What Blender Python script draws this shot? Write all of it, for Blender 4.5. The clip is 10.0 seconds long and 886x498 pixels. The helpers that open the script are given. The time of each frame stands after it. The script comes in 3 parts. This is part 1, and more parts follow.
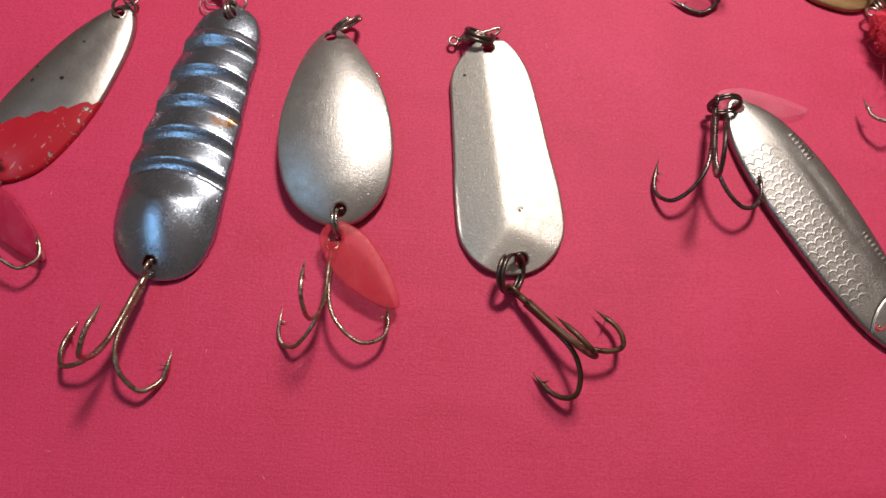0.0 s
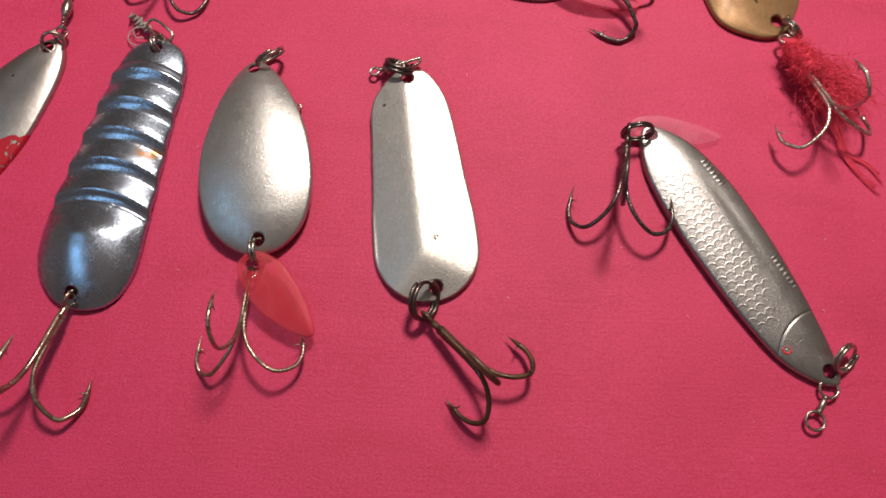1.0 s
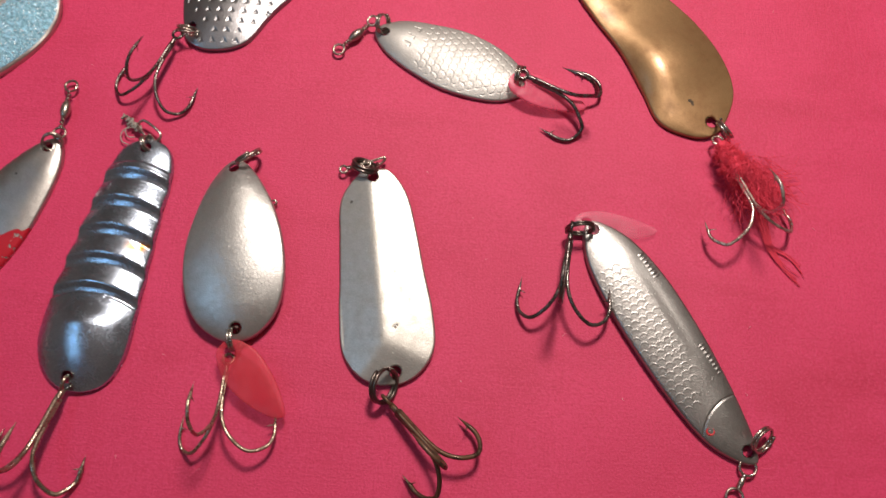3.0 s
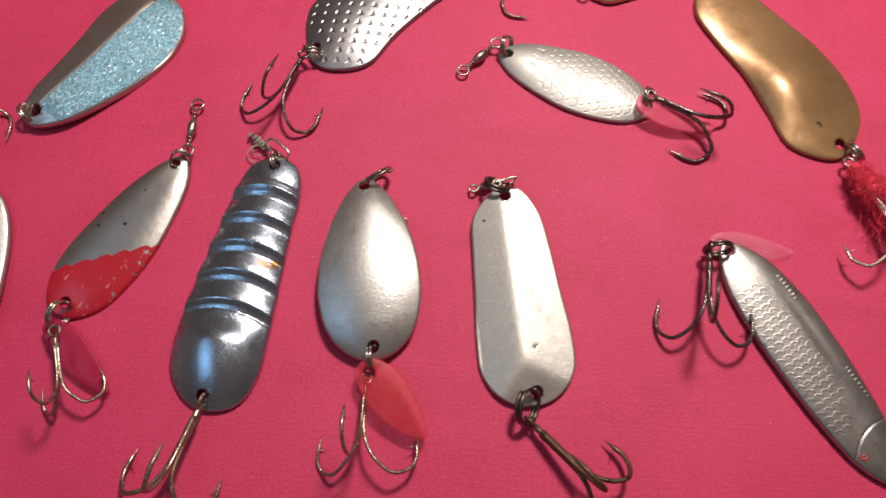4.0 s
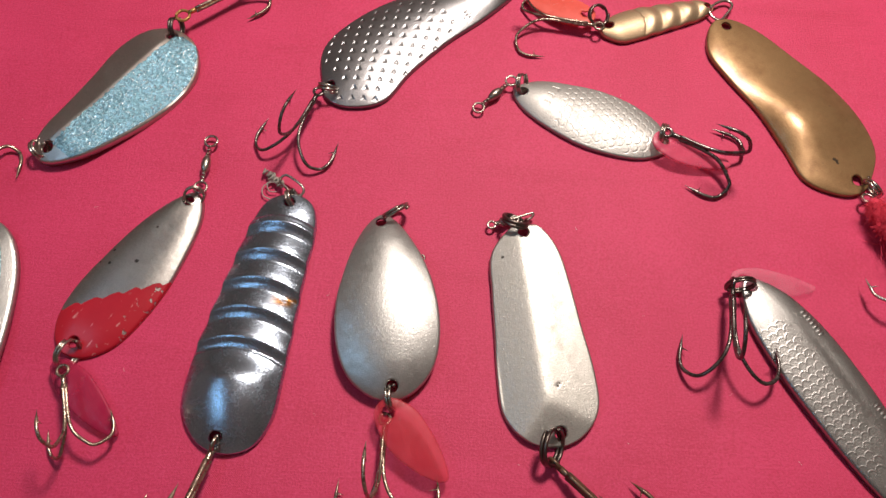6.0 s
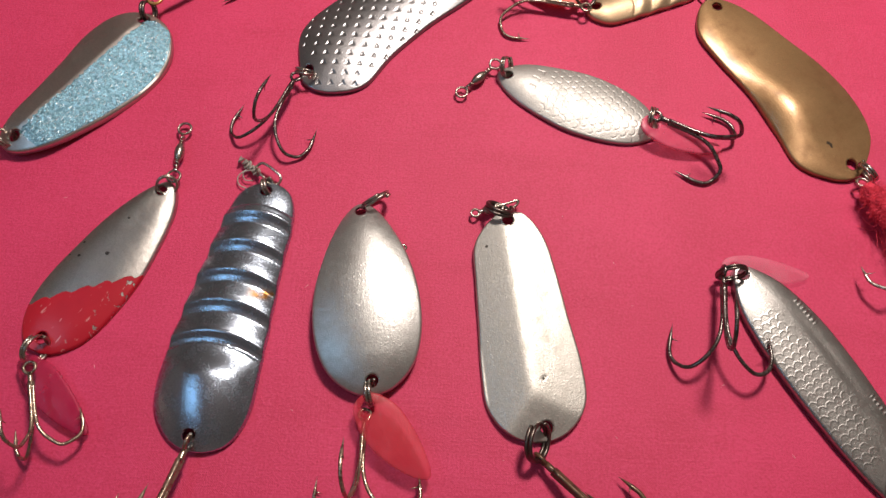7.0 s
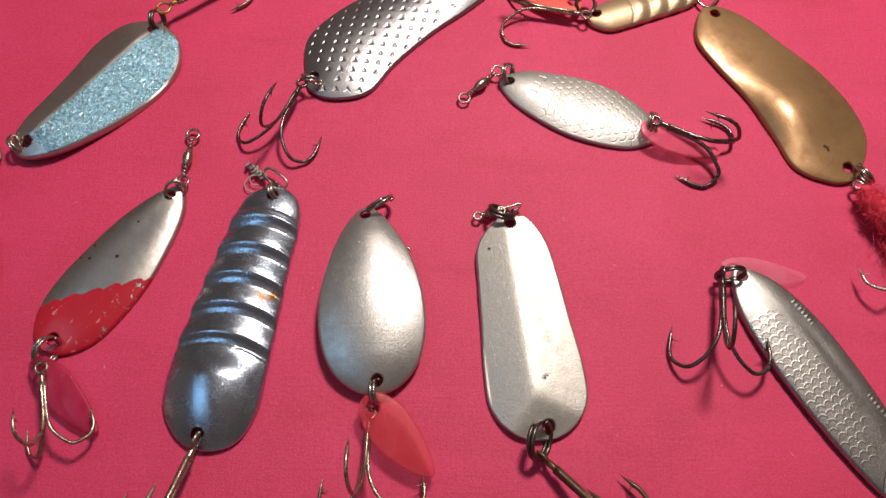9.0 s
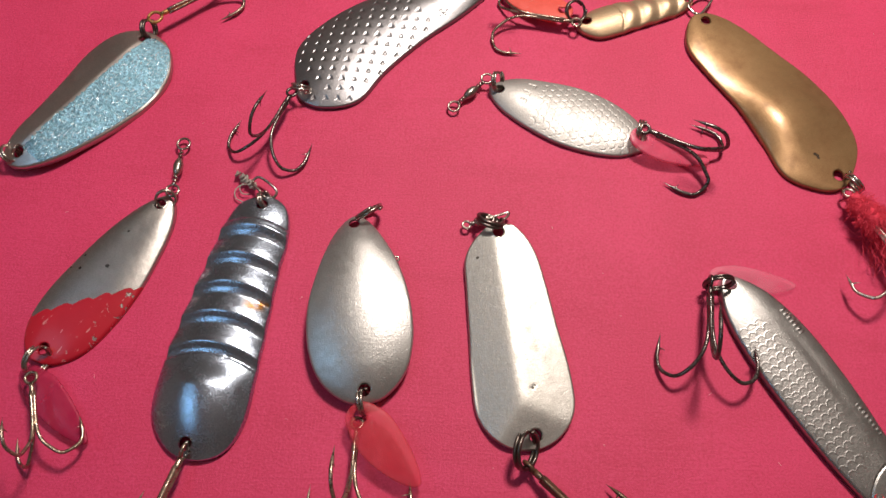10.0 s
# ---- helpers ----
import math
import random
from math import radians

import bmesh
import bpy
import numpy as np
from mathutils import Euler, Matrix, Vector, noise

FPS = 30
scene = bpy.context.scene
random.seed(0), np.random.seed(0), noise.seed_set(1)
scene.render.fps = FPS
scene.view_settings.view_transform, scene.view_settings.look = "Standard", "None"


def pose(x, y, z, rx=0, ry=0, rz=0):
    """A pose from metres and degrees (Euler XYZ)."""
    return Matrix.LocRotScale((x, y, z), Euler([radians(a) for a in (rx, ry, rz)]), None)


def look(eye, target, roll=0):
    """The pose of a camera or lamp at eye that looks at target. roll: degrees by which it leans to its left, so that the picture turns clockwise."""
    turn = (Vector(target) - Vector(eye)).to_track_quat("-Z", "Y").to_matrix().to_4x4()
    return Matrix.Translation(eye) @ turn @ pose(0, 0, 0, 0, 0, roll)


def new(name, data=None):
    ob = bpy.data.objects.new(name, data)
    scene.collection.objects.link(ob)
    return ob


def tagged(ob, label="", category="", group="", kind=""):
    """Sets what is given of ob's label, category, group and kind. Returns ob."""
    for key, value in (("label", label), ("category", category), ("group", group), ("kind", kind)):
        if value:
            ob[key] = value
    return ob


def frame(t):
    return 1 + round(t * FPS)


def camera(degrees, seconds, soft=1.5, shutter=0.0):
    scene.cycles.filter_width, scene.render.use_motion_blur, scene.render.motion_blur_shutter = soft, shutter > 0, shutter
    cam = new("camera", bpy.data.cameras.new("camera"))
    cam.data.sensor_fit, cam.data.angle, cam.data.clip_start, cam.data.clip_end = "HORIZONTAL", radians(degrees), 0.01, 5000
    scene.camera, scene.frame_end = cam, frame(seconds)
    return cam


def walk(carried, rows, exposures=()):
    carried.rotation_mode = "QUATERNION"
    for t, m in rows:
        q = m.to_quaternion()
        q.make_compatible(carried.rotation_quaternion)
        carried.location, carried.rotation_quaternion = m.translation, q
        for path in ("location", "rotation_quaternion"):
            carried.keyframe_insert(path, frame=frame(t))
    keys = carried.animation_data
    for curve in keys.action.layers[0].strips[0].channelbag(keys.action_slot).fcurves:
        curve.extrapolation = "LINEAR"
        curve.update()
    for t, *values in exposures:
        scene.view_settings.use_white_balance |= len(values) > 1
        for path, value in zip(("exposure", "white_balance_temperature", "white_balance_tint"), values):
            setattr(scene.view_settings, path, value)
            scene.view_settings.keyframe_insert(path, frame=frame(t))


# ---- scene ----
SOFT = 1.5
LAMP, SCREEN = 8.8, 0.36
CLOTH_A, CLOTH_B, CLOTH_C, CLOTH_D = (0.57, 0.027, 0.092), (0.67, 0.038, 0.128), (0.49, 0.016, 0.061), (0.72, 0.068, 0.18)
scene.view_settings.exposure = 0.0
cam = camera(61.0, 10.0, SOFT, 0.4)
# seconds, eye, target, roll
PATH = [
    (0, (0.02413, -0.05141, 0.16114), (0.02275, 0.00023, -0.02170), 0.78),
    (0.5, (0.03143, -0.05063, 0.16081), (0.03018, 0.00277, -0.02153), 0.96),
    (1, (0.04316, -0.04771, 0.16539), (0.04126, 0.00618, -0.01679), -0.20),
    (1.5, (0.05229, -0.04541, 0.16863), (0.04975, 0.00845, -0.01356), -1.24),
    (2, (0.05727, -0.04021, 0.17200), (0.05502, 0.01286, -0.01042), -0.78),
    (2.2, (0.05807, -0.03887, 0.17336), (0.05655, 0.01440, -0.00902), 0.06),
    (3.3, (0.04768, -0.03069, 0.19186), (0.04393, 0.02478, 0.01018), -1.77),
    (3.5, (0.03655, -0.03349, 0.19181), (0.03262, 0.02522, 0.01116), -1.67),
    (4, (0.01948, -0.03738, 0.18573), (0.01597, 0.02612, 0.00669), -0.79),
    (4.5, (0.00748, -0.03168, 0.17645), (0.00257, 0.03238, -0.00236), -0.45),
    (5, (0.00874, -0.03665, 0.18248), (0.00742, 0.03312, 0.00576), 1.48),
    (5.5, (0.01031, -0.03841, 0.18179), (0.00875, 0.03508, 0.00658), 0.68),
    (5.7, (0.01102, -0.03881, 0.18237), (0.00964, 0.03559, 0.00755), 1.06),
    (6.8, (0.01540, -0.03723, 0.17732), (0.01366, 0.03667, 0.00229), 0.54),
    (7, (0.01564, -0.03648, 0.17600), (0.01539, 0.03577, 0.00028), 1.40),
    (7.5, (0.01462, -0.03674, 0.17624), (0.01358, 0.03580, 0.00064), 0.79),
    (8, (0.01590, -0.03938, 0.17750), (0.01457, 0.03410, 0.00229), 0.73),
    (8.5, (0.01589, -0.03970, 0.17703), (0.01477, 0.03314, 0.00156), 0.60),
    (9, (0.01577, -0.03945, 0.17841), (0.01457, 0.03502, 0.00362), 0.60),
    (9.5, (0.01702, -0.03726, 0.17717), (0.01521, 0.03595, 0.00185), 0.10),
    (10, (0.02018, -0.03715, 0.17979), (0.01747, 0.03705, 0.00490), -0.58),
]
walk(cam, [(t, look(eye, target, roll)) for t, eye, target, roll in PATH])


# ---- world, lamps ----
world = bpy.data.worlds.new("world")
scene.world = world
world.use_nodes = True
world.node_tree.nodes["Background"].inputs["Color"].default_value = (0.9, 0.93, 1.0, 1)
world.node_tree.nodes["Background"].inputs["Strength"].default_value = 0.045


def area_lamp(name, eye, target, size, power, colour, size_y=None):
    data = bpy.data.lights.new(name, "AREA")
    data.shape, data.size, data.energy, data.color = ("RECTANGLE" if size_y else "DISK"), size, power, colour
    if size_y:
        data.size_y = size_y
    ob = new(name, data)
    ob.matrix_world = look(eye, target)
    return ob


bulb = bpy.data.lights.new("lamp_warm", "POINT")
bulb.energy, bulb.color, bulb.shadow_soft_size = LAMP, (1.0, 0.87, 0.795), 0.042
new("lamp_warm", bulb).location = (0.102, 0.235, 0.418)
area_lamp("lamp_cool", (-0.32, -0.06, 0.52), (-0.03, 0.03, 0.0), 0.34, SCREEN, (0.34, 0.66, 1.0), 0.10)

# ---- materials ----


class Nodes:
    """A small builder of node materials."""

    def __init__(self, name):
        self.mat = bpy.data.materials.new(name)
        self.mat.use_nodes = True
        self.tree = self.mat.node_tree
        self.shader = self.tree.nodes["Principled BSDF"]
        self.coords = self.tree.nodes.new("ShaderNodeTexCoord").outputs["Object"]

    def put(self, socket, value):
        if hasattr(value, "is_output"):
            self.tree.links.new(value, socket)
        elif isinstance(value, tuple) and len(value) == 3 and socket.type == "RGBA":
            socket.default_value = (*value, 1)
        else:
            socket.default_value = value

    def set(self, **values):
        for key, value in values.items():
            self.put(self.shader.inputs[key.replace("_", " ")], value)
        return self

    def noise(self, scale, detail=3.0, rough=0.55, vector=None):
        n = self.tree.nodes.new("ShaderNodeTexNoise")
        n.inputs["Scale"].default_value, n.inputs["Detail"].default_value, n.inputs["Roughness"].default_value = scale, detail, rough
        self.put(n.inputs["Vector"], vector or self.coords)
        return n.outputs["Fac"]

    def voronoi(self, scale, output="Distance", vector=None):
        n = self.tree.nodes.new("ShaderNodeTexVoronoi")
        n.inputs["Scale"].default_value = scale
        self.put(n.inputs["Vector"], vector or self.coords)
        return n.outputs[output]

    def scaled(self, x, y, z, turn=0.0):
        n = self.tree.nodes.new("ShaderNodeMapping")
        n.inputs["Scale"].default_value = (x, y, z)
        n.inputs["Rotation"].default_value = (0, 0, radians(turn))
        self.put(n.inputs["Vector"], self.coords)
        return n.outputs["Vector"]

    def xyz(self):
        n = self.tree.nodes.new("ShaderNodeSeparateXYZ")
        self.put(n.inputs[0], self.coords)
        return n.outputs

    def math(self, op, a, b=0.0, c=0.0):
        n = self.tree.nodes.new("ShaderNodeMath")
        n.operation = op
        for socket, value in zip(n.inputs, (a, b, c)):
            self.put(socket, value)
        return n.outputs[0]

    def ramp(self, fac, low, high, a=0.0, b=1.0):
        n = self.tree.nodes.new("ShaderNodeMapRange")
        for socket, value in zip(n.inputs, (fac, low, high, a, b)):
            self.put(socket, value)
        return n.outputs[0]

    def mix(self, fac, a, b):
        n = self.tree.nodes.new("ShaderNodeMix")
        n.data_type = "RGBA"
        for socket, value in zip((n.inputs[0], n.inputs[6], n.inputs[7]), (fac, a, b)):
            self.put(socket, value)
        return n.outputs[2]

    def bump(self, height, distance, strength=1.0, normal=None):
        n = self.tree.nodes.new("ShaderNodeBump")
        n.inputs["Strength"].default_value, n.inputs["Distance"].default_value = strength, distance
        self.put(n.inputs["Height"], height)
        if normal:
            self.put(n.inputs["Normal"], normal)
        return n.outputs[0]


def metal(name, colour, stain, rough, stain_amount=0.5, grain=0.000045, mottle=260.0, spots=0.0):
    """Worn metal: large stains, fine scratches and a satin grain."""
    n = Nodes(name)
    big = n.noise(mottle, 4)
    fine = n.noise(2600, 3)
    scratch = n.noise(1.0, 2, vector=n.scaled(3200, 420, 900, 28))
    stained = n.ramp(big, 0.42, 0.75, 0, stain_amount)
    tone = n.mix(stained, colour, stain)
    speck = n.ramp(n.noise(3800, 2), 0.3, 0.7, 0.0, 1.0)
    tone = n.mix(n.math("MULTIPLY", speck, 0.32), tone, tuple(c * 0.45 for c in stain))
    scuff = n.ramp(n.noise(1.0, 2, vector=n.scaled(5200, 700, 900, -37)), 0.66, 0.72, 0, 0.35)
    tone = n.mix(scuff, tone, tuple(min(1.0, c * 1.25) for c in colour))
    if spots:
        dot = n.ramp(n.voronoi(330), 0.0, 0.16, spots, 0)
        tone = n.mix(n.math("MULTIPLY", dot, n.ramp(n.noise(120, 2), 0.5, 0.6)), tone, (0.03, 0.025, 0.02))
    r = n.math("ADD", n.ramp(fine, 0.3, 0.7, rough - 0.05, rough + 0.06), n.math("MULTIPLY", stained, 0.18))
    pits = n.ramp(n.noise(1400, 2), 0.62, 0.7)
    h = n.math("ADD", n.math("MULTIPLY", fine, 0.8), n.math("ADD", n.math("MULTIPLY", scratch, 0.35), n.math("MULTIPLY", pits, 0.25)))
    n.set(Base_Color=tone, Metallic=1.0, Roughness=r, Normal=n.bump(h, grain))
    return n


def specks(n, marks):
    """Small dark corrosion marks at given places (millimetres) of a blade."""
    x, y, _ = n.xyz()
    ragged = n.math("MULTIPLY", n.math("SUBTRACT", n.noise(1800, 3), 0.5), 0.0007)
    tone = n.shader.inputs["Base Color"].links[0].from_socket
    for mx, my, mr in marks:
        d = n.math("SQRT", n.math("ADD", n.math("POWER", n.math("ABSOLUTE", n.math("SUBTRACT", x, mx * 0.001)), 2.0), n.math("POWER", n.math("ABSOLUTE", n.math("SUBTRACT", y, my * 0.001)), 2.0)))
        tone = n.mix(n.ramp(n.math("ADD", d, ragged), mr * 0.0007, mr * 0.0011, 0.9, 0), tone, (0.035, 0.028, 0.022))
    n.set(Base_Color=tone)
    return n


def cloth_material():
    """Plain-woven cotton: crossed threads, faint slubs and creases."""
    n = Nodes("pink_cotton")
    x, y, _ = n.xyz()
    wob = n.math("MULTIPLY", n.noise(60, 2), 0.0016)
    warp = n.math("SINE", n.math("MULTIPLY", n.math("ADD", x, wob), 12600.0))
    weft = n.math("SINE", n.math("MULTIPLY", n.math("ADD", y, wob), 12600.0))
    weave = n.math("MULTIPLY", warp, weft)
    slub = n.noise(1.0, 3, vector=n.scaled(70, 1500, 100))
    slub2 = n.noise(1.0, 3, vector=n.scaled(1500, 90, 100))
    patch = n.noise(34, 4)
    tone = n.mix(n.ramp(patch, 0.3, 0.7), CLOTH_A, CLOTH_B)
    tone = n.mix(n.ramp(slub, 0.5, 0.72, 0, 0.16), tone, CLOTH_C)
    tone = n.mix(n.ramp(slub2, 0.55, 0.78, 0, 0.16), tone, CLOTH_D)
    stain = n.noise(1.0, 4, 0.6, n.scaled(9, 46, 20))
    tone = n.mix(n.ramp(stain, 0.54, 0.74, 0, 0.75), tone, CLOTH_C)
    tone = n.mix(n.ramp(weave, -1, 1, 0, 0.16), tone, CLOTH_D)
    yarn = n.noise(1900, 3, 0.6)
    tone = n.mix(n.ramp(yarn, 0.5, 0.7, 0, 0.5), tone, CLOTH_D)
    tone = n.mix(n.ramp(yarn, 0.5, 0.3, 0, 0.5), tone, CLOTH_C)
    h = n.math("ADD", n.math("ADD", n.math("MULTIPLY", weave, 0.12), yarn), n.math("ADD", n.math("MULTIPLY", slub, 0.4), n.math("MULTIPLY", slub2, 0.4)))
    n.set(Base_Color=tone, Roughness=0.6, Normal=n.bump(h, 0.00016, 0.8))
    n.set(Sheen_Weight=0.08, Sheen_Roughness=0.45, Sheen_Tint=(1.0, 0.72, 0.78))
    return n.mat


def plain(name, colour, rough=0.7, scale=40.0):
    n = Nodes(name)
    dark = tuple(c * 0.88 for c in colour)
    n.set(Base_Color=n.mix(n.noise(scale, 4), dark, colour), Roughness=rough, Normal=n.bump(n.noise(scale * 12, 3), 0.0006, 0.3))
    return n.mat


def plastic(name, colour, transmission, rough=0.28, alpha=1.0):
    """Thin tinted plastic, scuffed; transmission: how clear it is."""
    n = Nodes(name)
    tone = n.mix(n.ramp(n.noise(210, 3), 0.35, 0.7), colour, tuple(min(1.0, c * 1.08 + 0.03) for c in colour))
    scuff = n.ramp(n.noise(1.0, 2, vector=n.scaled(1500, 330, 600, -50)), 0.67, 0.71, 0, 0.3)
    tone = n.mix(scuff, tone, tuple(c * 0.5 + 0.38 for c in colour))
    n.set(Base_Color=tone, Roughness=n.ramp(n.noise(900, 3), 0.3, 0.7, rough - 0.08, rough + 0.14), IOR=1.45, Specular_IOR_Level=0.25)
    n.set(Transmission_Weight=0.0, Normal=n.bump(n.noise(500, 3), 0.00005, 0.6), Alpha=n.ramp(n.noise(160, 3), 0.3, 0.7, 1.0 - transmission - 0.08, 1.0 - transmission + 0.1))
    return n.mat


def glitter_material(name, blue):
    """Crushed metallic foil under lacquer."""
    n = Nodes(name)
    glint_streak = n.noise(1.0, 4, 0.7, n.scaled(2600, 1000, 900, 24))
    crumple = n.noise(1100, 5, 0.75)
    fold = n.noise(260, 3)
    tone = n.mix(n.ramp(crumple, 0.40, 0.62), tuple(c * 0.42 for c in blue), blue)
    tone = n.mix(n.ramp(fold, 0.45, 0.7, 0, 0.4), tone, tuple(c * 0.55 for c in blue))
    # near-white streaks: the foil's glints painted into its tone
    tone = n.mix(n.ramp(glint_streak, 0.56, 0.66, 0, 0.75), tone, (0.90, 0.96, 0.98))
    h = n.math("ADD", crumple, n.math("ADD", n.math("MULTIPLY", glint_streak, 0.9), n.math("MULTIPLY", fold, 1.4)))
    n.set(Base_Color=tone, Metallic=0.88, Roughness=n.ramp(glint_streak, 0.3, 0.7, 0.42, 0.22), Normal=n.bump(h, 0.00028, 0.9))
    n.set(Coat_Weight=0.4, Coat_Roughness=0.12)
    return n.mat


def dipped_material():
    """Dull silver whose lower end was dipped in red lacquer with a scalloped edge."""
    n = metal("red_dipped_silver", (0.58, 0.565, 0.53), (0.29, 0.275, 0.245), 0.34, 0.55, spots=0.4)
    specks(n, [(-0.15, 28.2, 0.55), (-5.9, 24.3, 0.4), (-7.4, 27.8, 0.3), (-8.4, 23.4, 0.28), (-1.6, 38.4, 0.3)])
    x, y, _ = n.xyz()
    line = n.math("ADD", n.math("MULTIPLY", x, 1.05), 0.0168)
    scallop = n.math("MULTIPLY", n.math("ABSOLUTE", n.math("SINE", n.math("MULTIPLY", n.math("ADD", x, n.math("MULTIPLY", n.noise(150, 2), 0.002)), 900.0))), 0.0012)
    edge = n.math("SUBTRACT", n.math("ADD", line, scallop), y)
    edge = n.math("ADD", edge, n.math("MULTIPLY", n.math("SUBTRACT", n.noise(900, 3), 0.5), 0.0008))
    red = n.ramp(edge, 0.0, 0.00012)
    chip = n.math("MULTIPLY", n.ramp(n.noise(620, 3), 0.63, 0.66), n.ramp(x, 0.0035, 0.0085))
    red = n.math("MULTIPLY", red, n.math("SUBTRACT", 1.0, chip))
    base = n.shader.inputs["Base Color"].links[0].from_socket
    rough = n.shader.inputs["Roughness"].links[0].from_socket
    lacquer = n.mix(n.noise(220, 3), (0.40, 0.008, 0.022), (0.50, 0.016, 0.032))
    lacquer = n.mix(n.ramp(n.noise(1.0, 2, vector=n.scaled(1300, 300, 600, 30)), 0.66, 0.69, 0, 0.5), lacquer, (0.72, 0.42, 0.40))
    n.set(Base_Color=n.mix(red, base, lacquer), Metallic=n.math("SUBTRACT", 1.0, red), Roughness=n.ramp(red, 0, 1, rough, 0.3))
    h = n.math("ADD", n.math("MULTIPLY", red, 1.0), n.math("MULTIPLY", n.noise(500, 3), 0.35))
    n.set(Normal=n.bump(h, 0.00018, 0.8))
    return n.mat


def wave_material():
    """Polished steel with a rusty nick; blue reflections are tinted into its base colour."""
    n = metal("wavy_steel_reflection_tint", (0.50, 0.58, 0.68), (0.32, 0.40, 0.50), 0.22, 0.5)
    x, y, _ = n.xyz()
    rust = n.math("MULTIPLY", n.ramp(n.noise(420, 4), 0.4, 0.56), n.math("MULTIPLY", n.ramp(n.math("ABSOLUTE", n.math("SUBTRACT", y, 0.0388)), 0.0007, 0.0019, 1, 0), n.ramp(x, 0.0015, 0.004)))
    base = n.shader.inputs["Base Color"].links[0].from_socket
    n.set(Base_Color=n.mix(rust, base, (0.42, 0.20, 0.06)))
    return n.mat


def rusty(name, colour, rust, amount):
    n = Nodes(name)
    fac = n.ramp(n.noise(480, 4, 0.65), 0.62 - 0.4 * amount, 0.75 - 0.25 * amount)
    n.set(Base_Color=n.mix(fac, colour, rust), Metallic=n.ramp(fac, 0, 1, 1.0, 0.35), Roughness=n.ramp(fac, 0, 1, 0.26, 0.62), Normal=n.bump(n.noise(1900, 3), 0.00008, 0.6))
    return n.mat


M_CLOTH = cloth_material()
M_OVAL = metal("satin_silver", (0.57, 0.57, 0.545), (0.40, 0.40, 0.375), 0.33, 0.7, grain=0.00006, mottle=420.0).set(Metallic=0.88).mat
pale = metal("dull_pale_silver", (0.56, 0.55, 0.505), (0.34, 0.325, 0.285), 0.38, 0.6, mottle=300.0, spots=0.3)
specks(pale, [(3.4, 14.1, 0.4), (4.0, 14.7, 0.25), (2.6, 33.0, 0.15), (-6.5, 48.5, 0.4)])
pale.set(Metallic=0.92)
M_FACET = pale.mat
M_FISH = metal("cast_silver", (0.43, 0.425, 0.405), (0.31, 0.30, 0.285), 0.36, 0.5).mat
M_MINI = metal("stamped_silver", (0.50, 0.49, 0.46), (0.40, 0.39, 0.36), 0.48, 0.5).set(Metallic=0.85).mat
M_HAM = metal("punched_steel", (0.37, 0.37, 0.375), (0.26, 0.26, 0.27), 0.33, 0.5).mat
brass = metal("aged_brass", (0.385, 0.23, 0.10), (0.23, 0.12, 0.045), 0.40, 0.85, mottle=220.0, spots=0.5)
brass.set(Metallic=0.62, Coat_Weight=0.6, Coat_Roughness=0.24)
specks(brass, [(1.2, 11.3, 0.55), (1.6, 10.7, 0.5), (1.5, 10.0, 0.4)])
M_BRASS = brass.mat
M_GOLD = metal("wavy_brass", (0.62, 0.46, 0.29), (0.46, 0.32, 0.18), 0.42, 0.5).set(Metallic=0.8).mat
M_STEEL = metal("smooth_steel", (0.66, 0.61, 0.56), (0.48, 0.44, 0.40), 0.34, 0.5).mat
M_DIP = dipped_material()
M_WAVE = wave_material()
M_GLITTER = glitter_material("blue_foil", (0.31, 0.61, 0.75))
M_GLITTER_PALE = glitter_material("turquoise_foil", (0.50, 0.76, 0.82))
M_RING = metal("nickel_wire", (0.52, 0.47, 0.41), (0.22, 0.18, 0.14), 0.26, 0.6).mat
M_RING_DARK = metal("blackened_wire", (0.20, 0.17, 0.15), (0.08, 0.065, 0.055), 0.30, 0.6).mat
M_HOOK = rusty("bronzed_hook", (0.34, 0.28, 0.22), (0.14, 0.09, 0.06), 0.35)
M_HOOK_LIGHT = rusty("worn_bronze_hook", (0.38, 0.31, 0.24), (0.17, 0.11, 0.07), 0.35)
M_HOOK_BLACK = rusty("black_nickel_hook", (0.16, 0.14, 0.13), (0.06, 0.05, 0.045), 0.3)
M_HOOK_RUST = rusty("rusty_hook", (0.13, 0.095, 0.07), (0.12, 0.06, 0.03), 0.65)
M_HOOK_GOLD = rusty("gilt_rusty_hook", (0.62, 0.42, 0.16), (0.36, 0.17, 0.05), 0.55)
M_HOOK_SILVER = rusty("nickel_hook", (0.58, 0.52, 0.46), (0.26, 0.18, 0.13), 0.3)
M_BLADE_PINK = plastic("cloudy_pink_plastic", (0.64, 0.04, 0.06), 0.6, 0.32)
M_BLADE_RED = plastic("clear_red_plastic", (0.46, 0.012, 0.07), 0.50, 0.26)
M_BLADE_PALE = plastic("pale_pink_plastic", (0.82, 0.34, 0.42), 0.87, 0.24)
M_BLADE_CLOUD = plastic("pink_plastic", (0.85, 0.12, 0.22), 0.5, 0.24)
M_BLADE_SOLID = plastic("coral_red_plastic", (0.78, 0.11, 0.08), 0.12, 0.38)
M_YARN = plain("red_wool", (0.82, 0.06, 0.11), 0.95, 400)
M_KNOT = plain("grey_braided_line", (0.42, 0.38, 0.33), 0.8, 900)
M_EYE_RED = plain("red_enamel", (0.65, 0.03, 0.04), 0.35, 500)
M_WOOD = plain("table_wood", (0.30, 0.19, 0.11), 0.5, 30)
M_WALL = plain("wall_paint", (0.74, 0.72, 0.69), 0.85, 5)
M_CEILING = plain("ceiling_paint", (0.80, 0.78, 0.74), 0.9, 5)
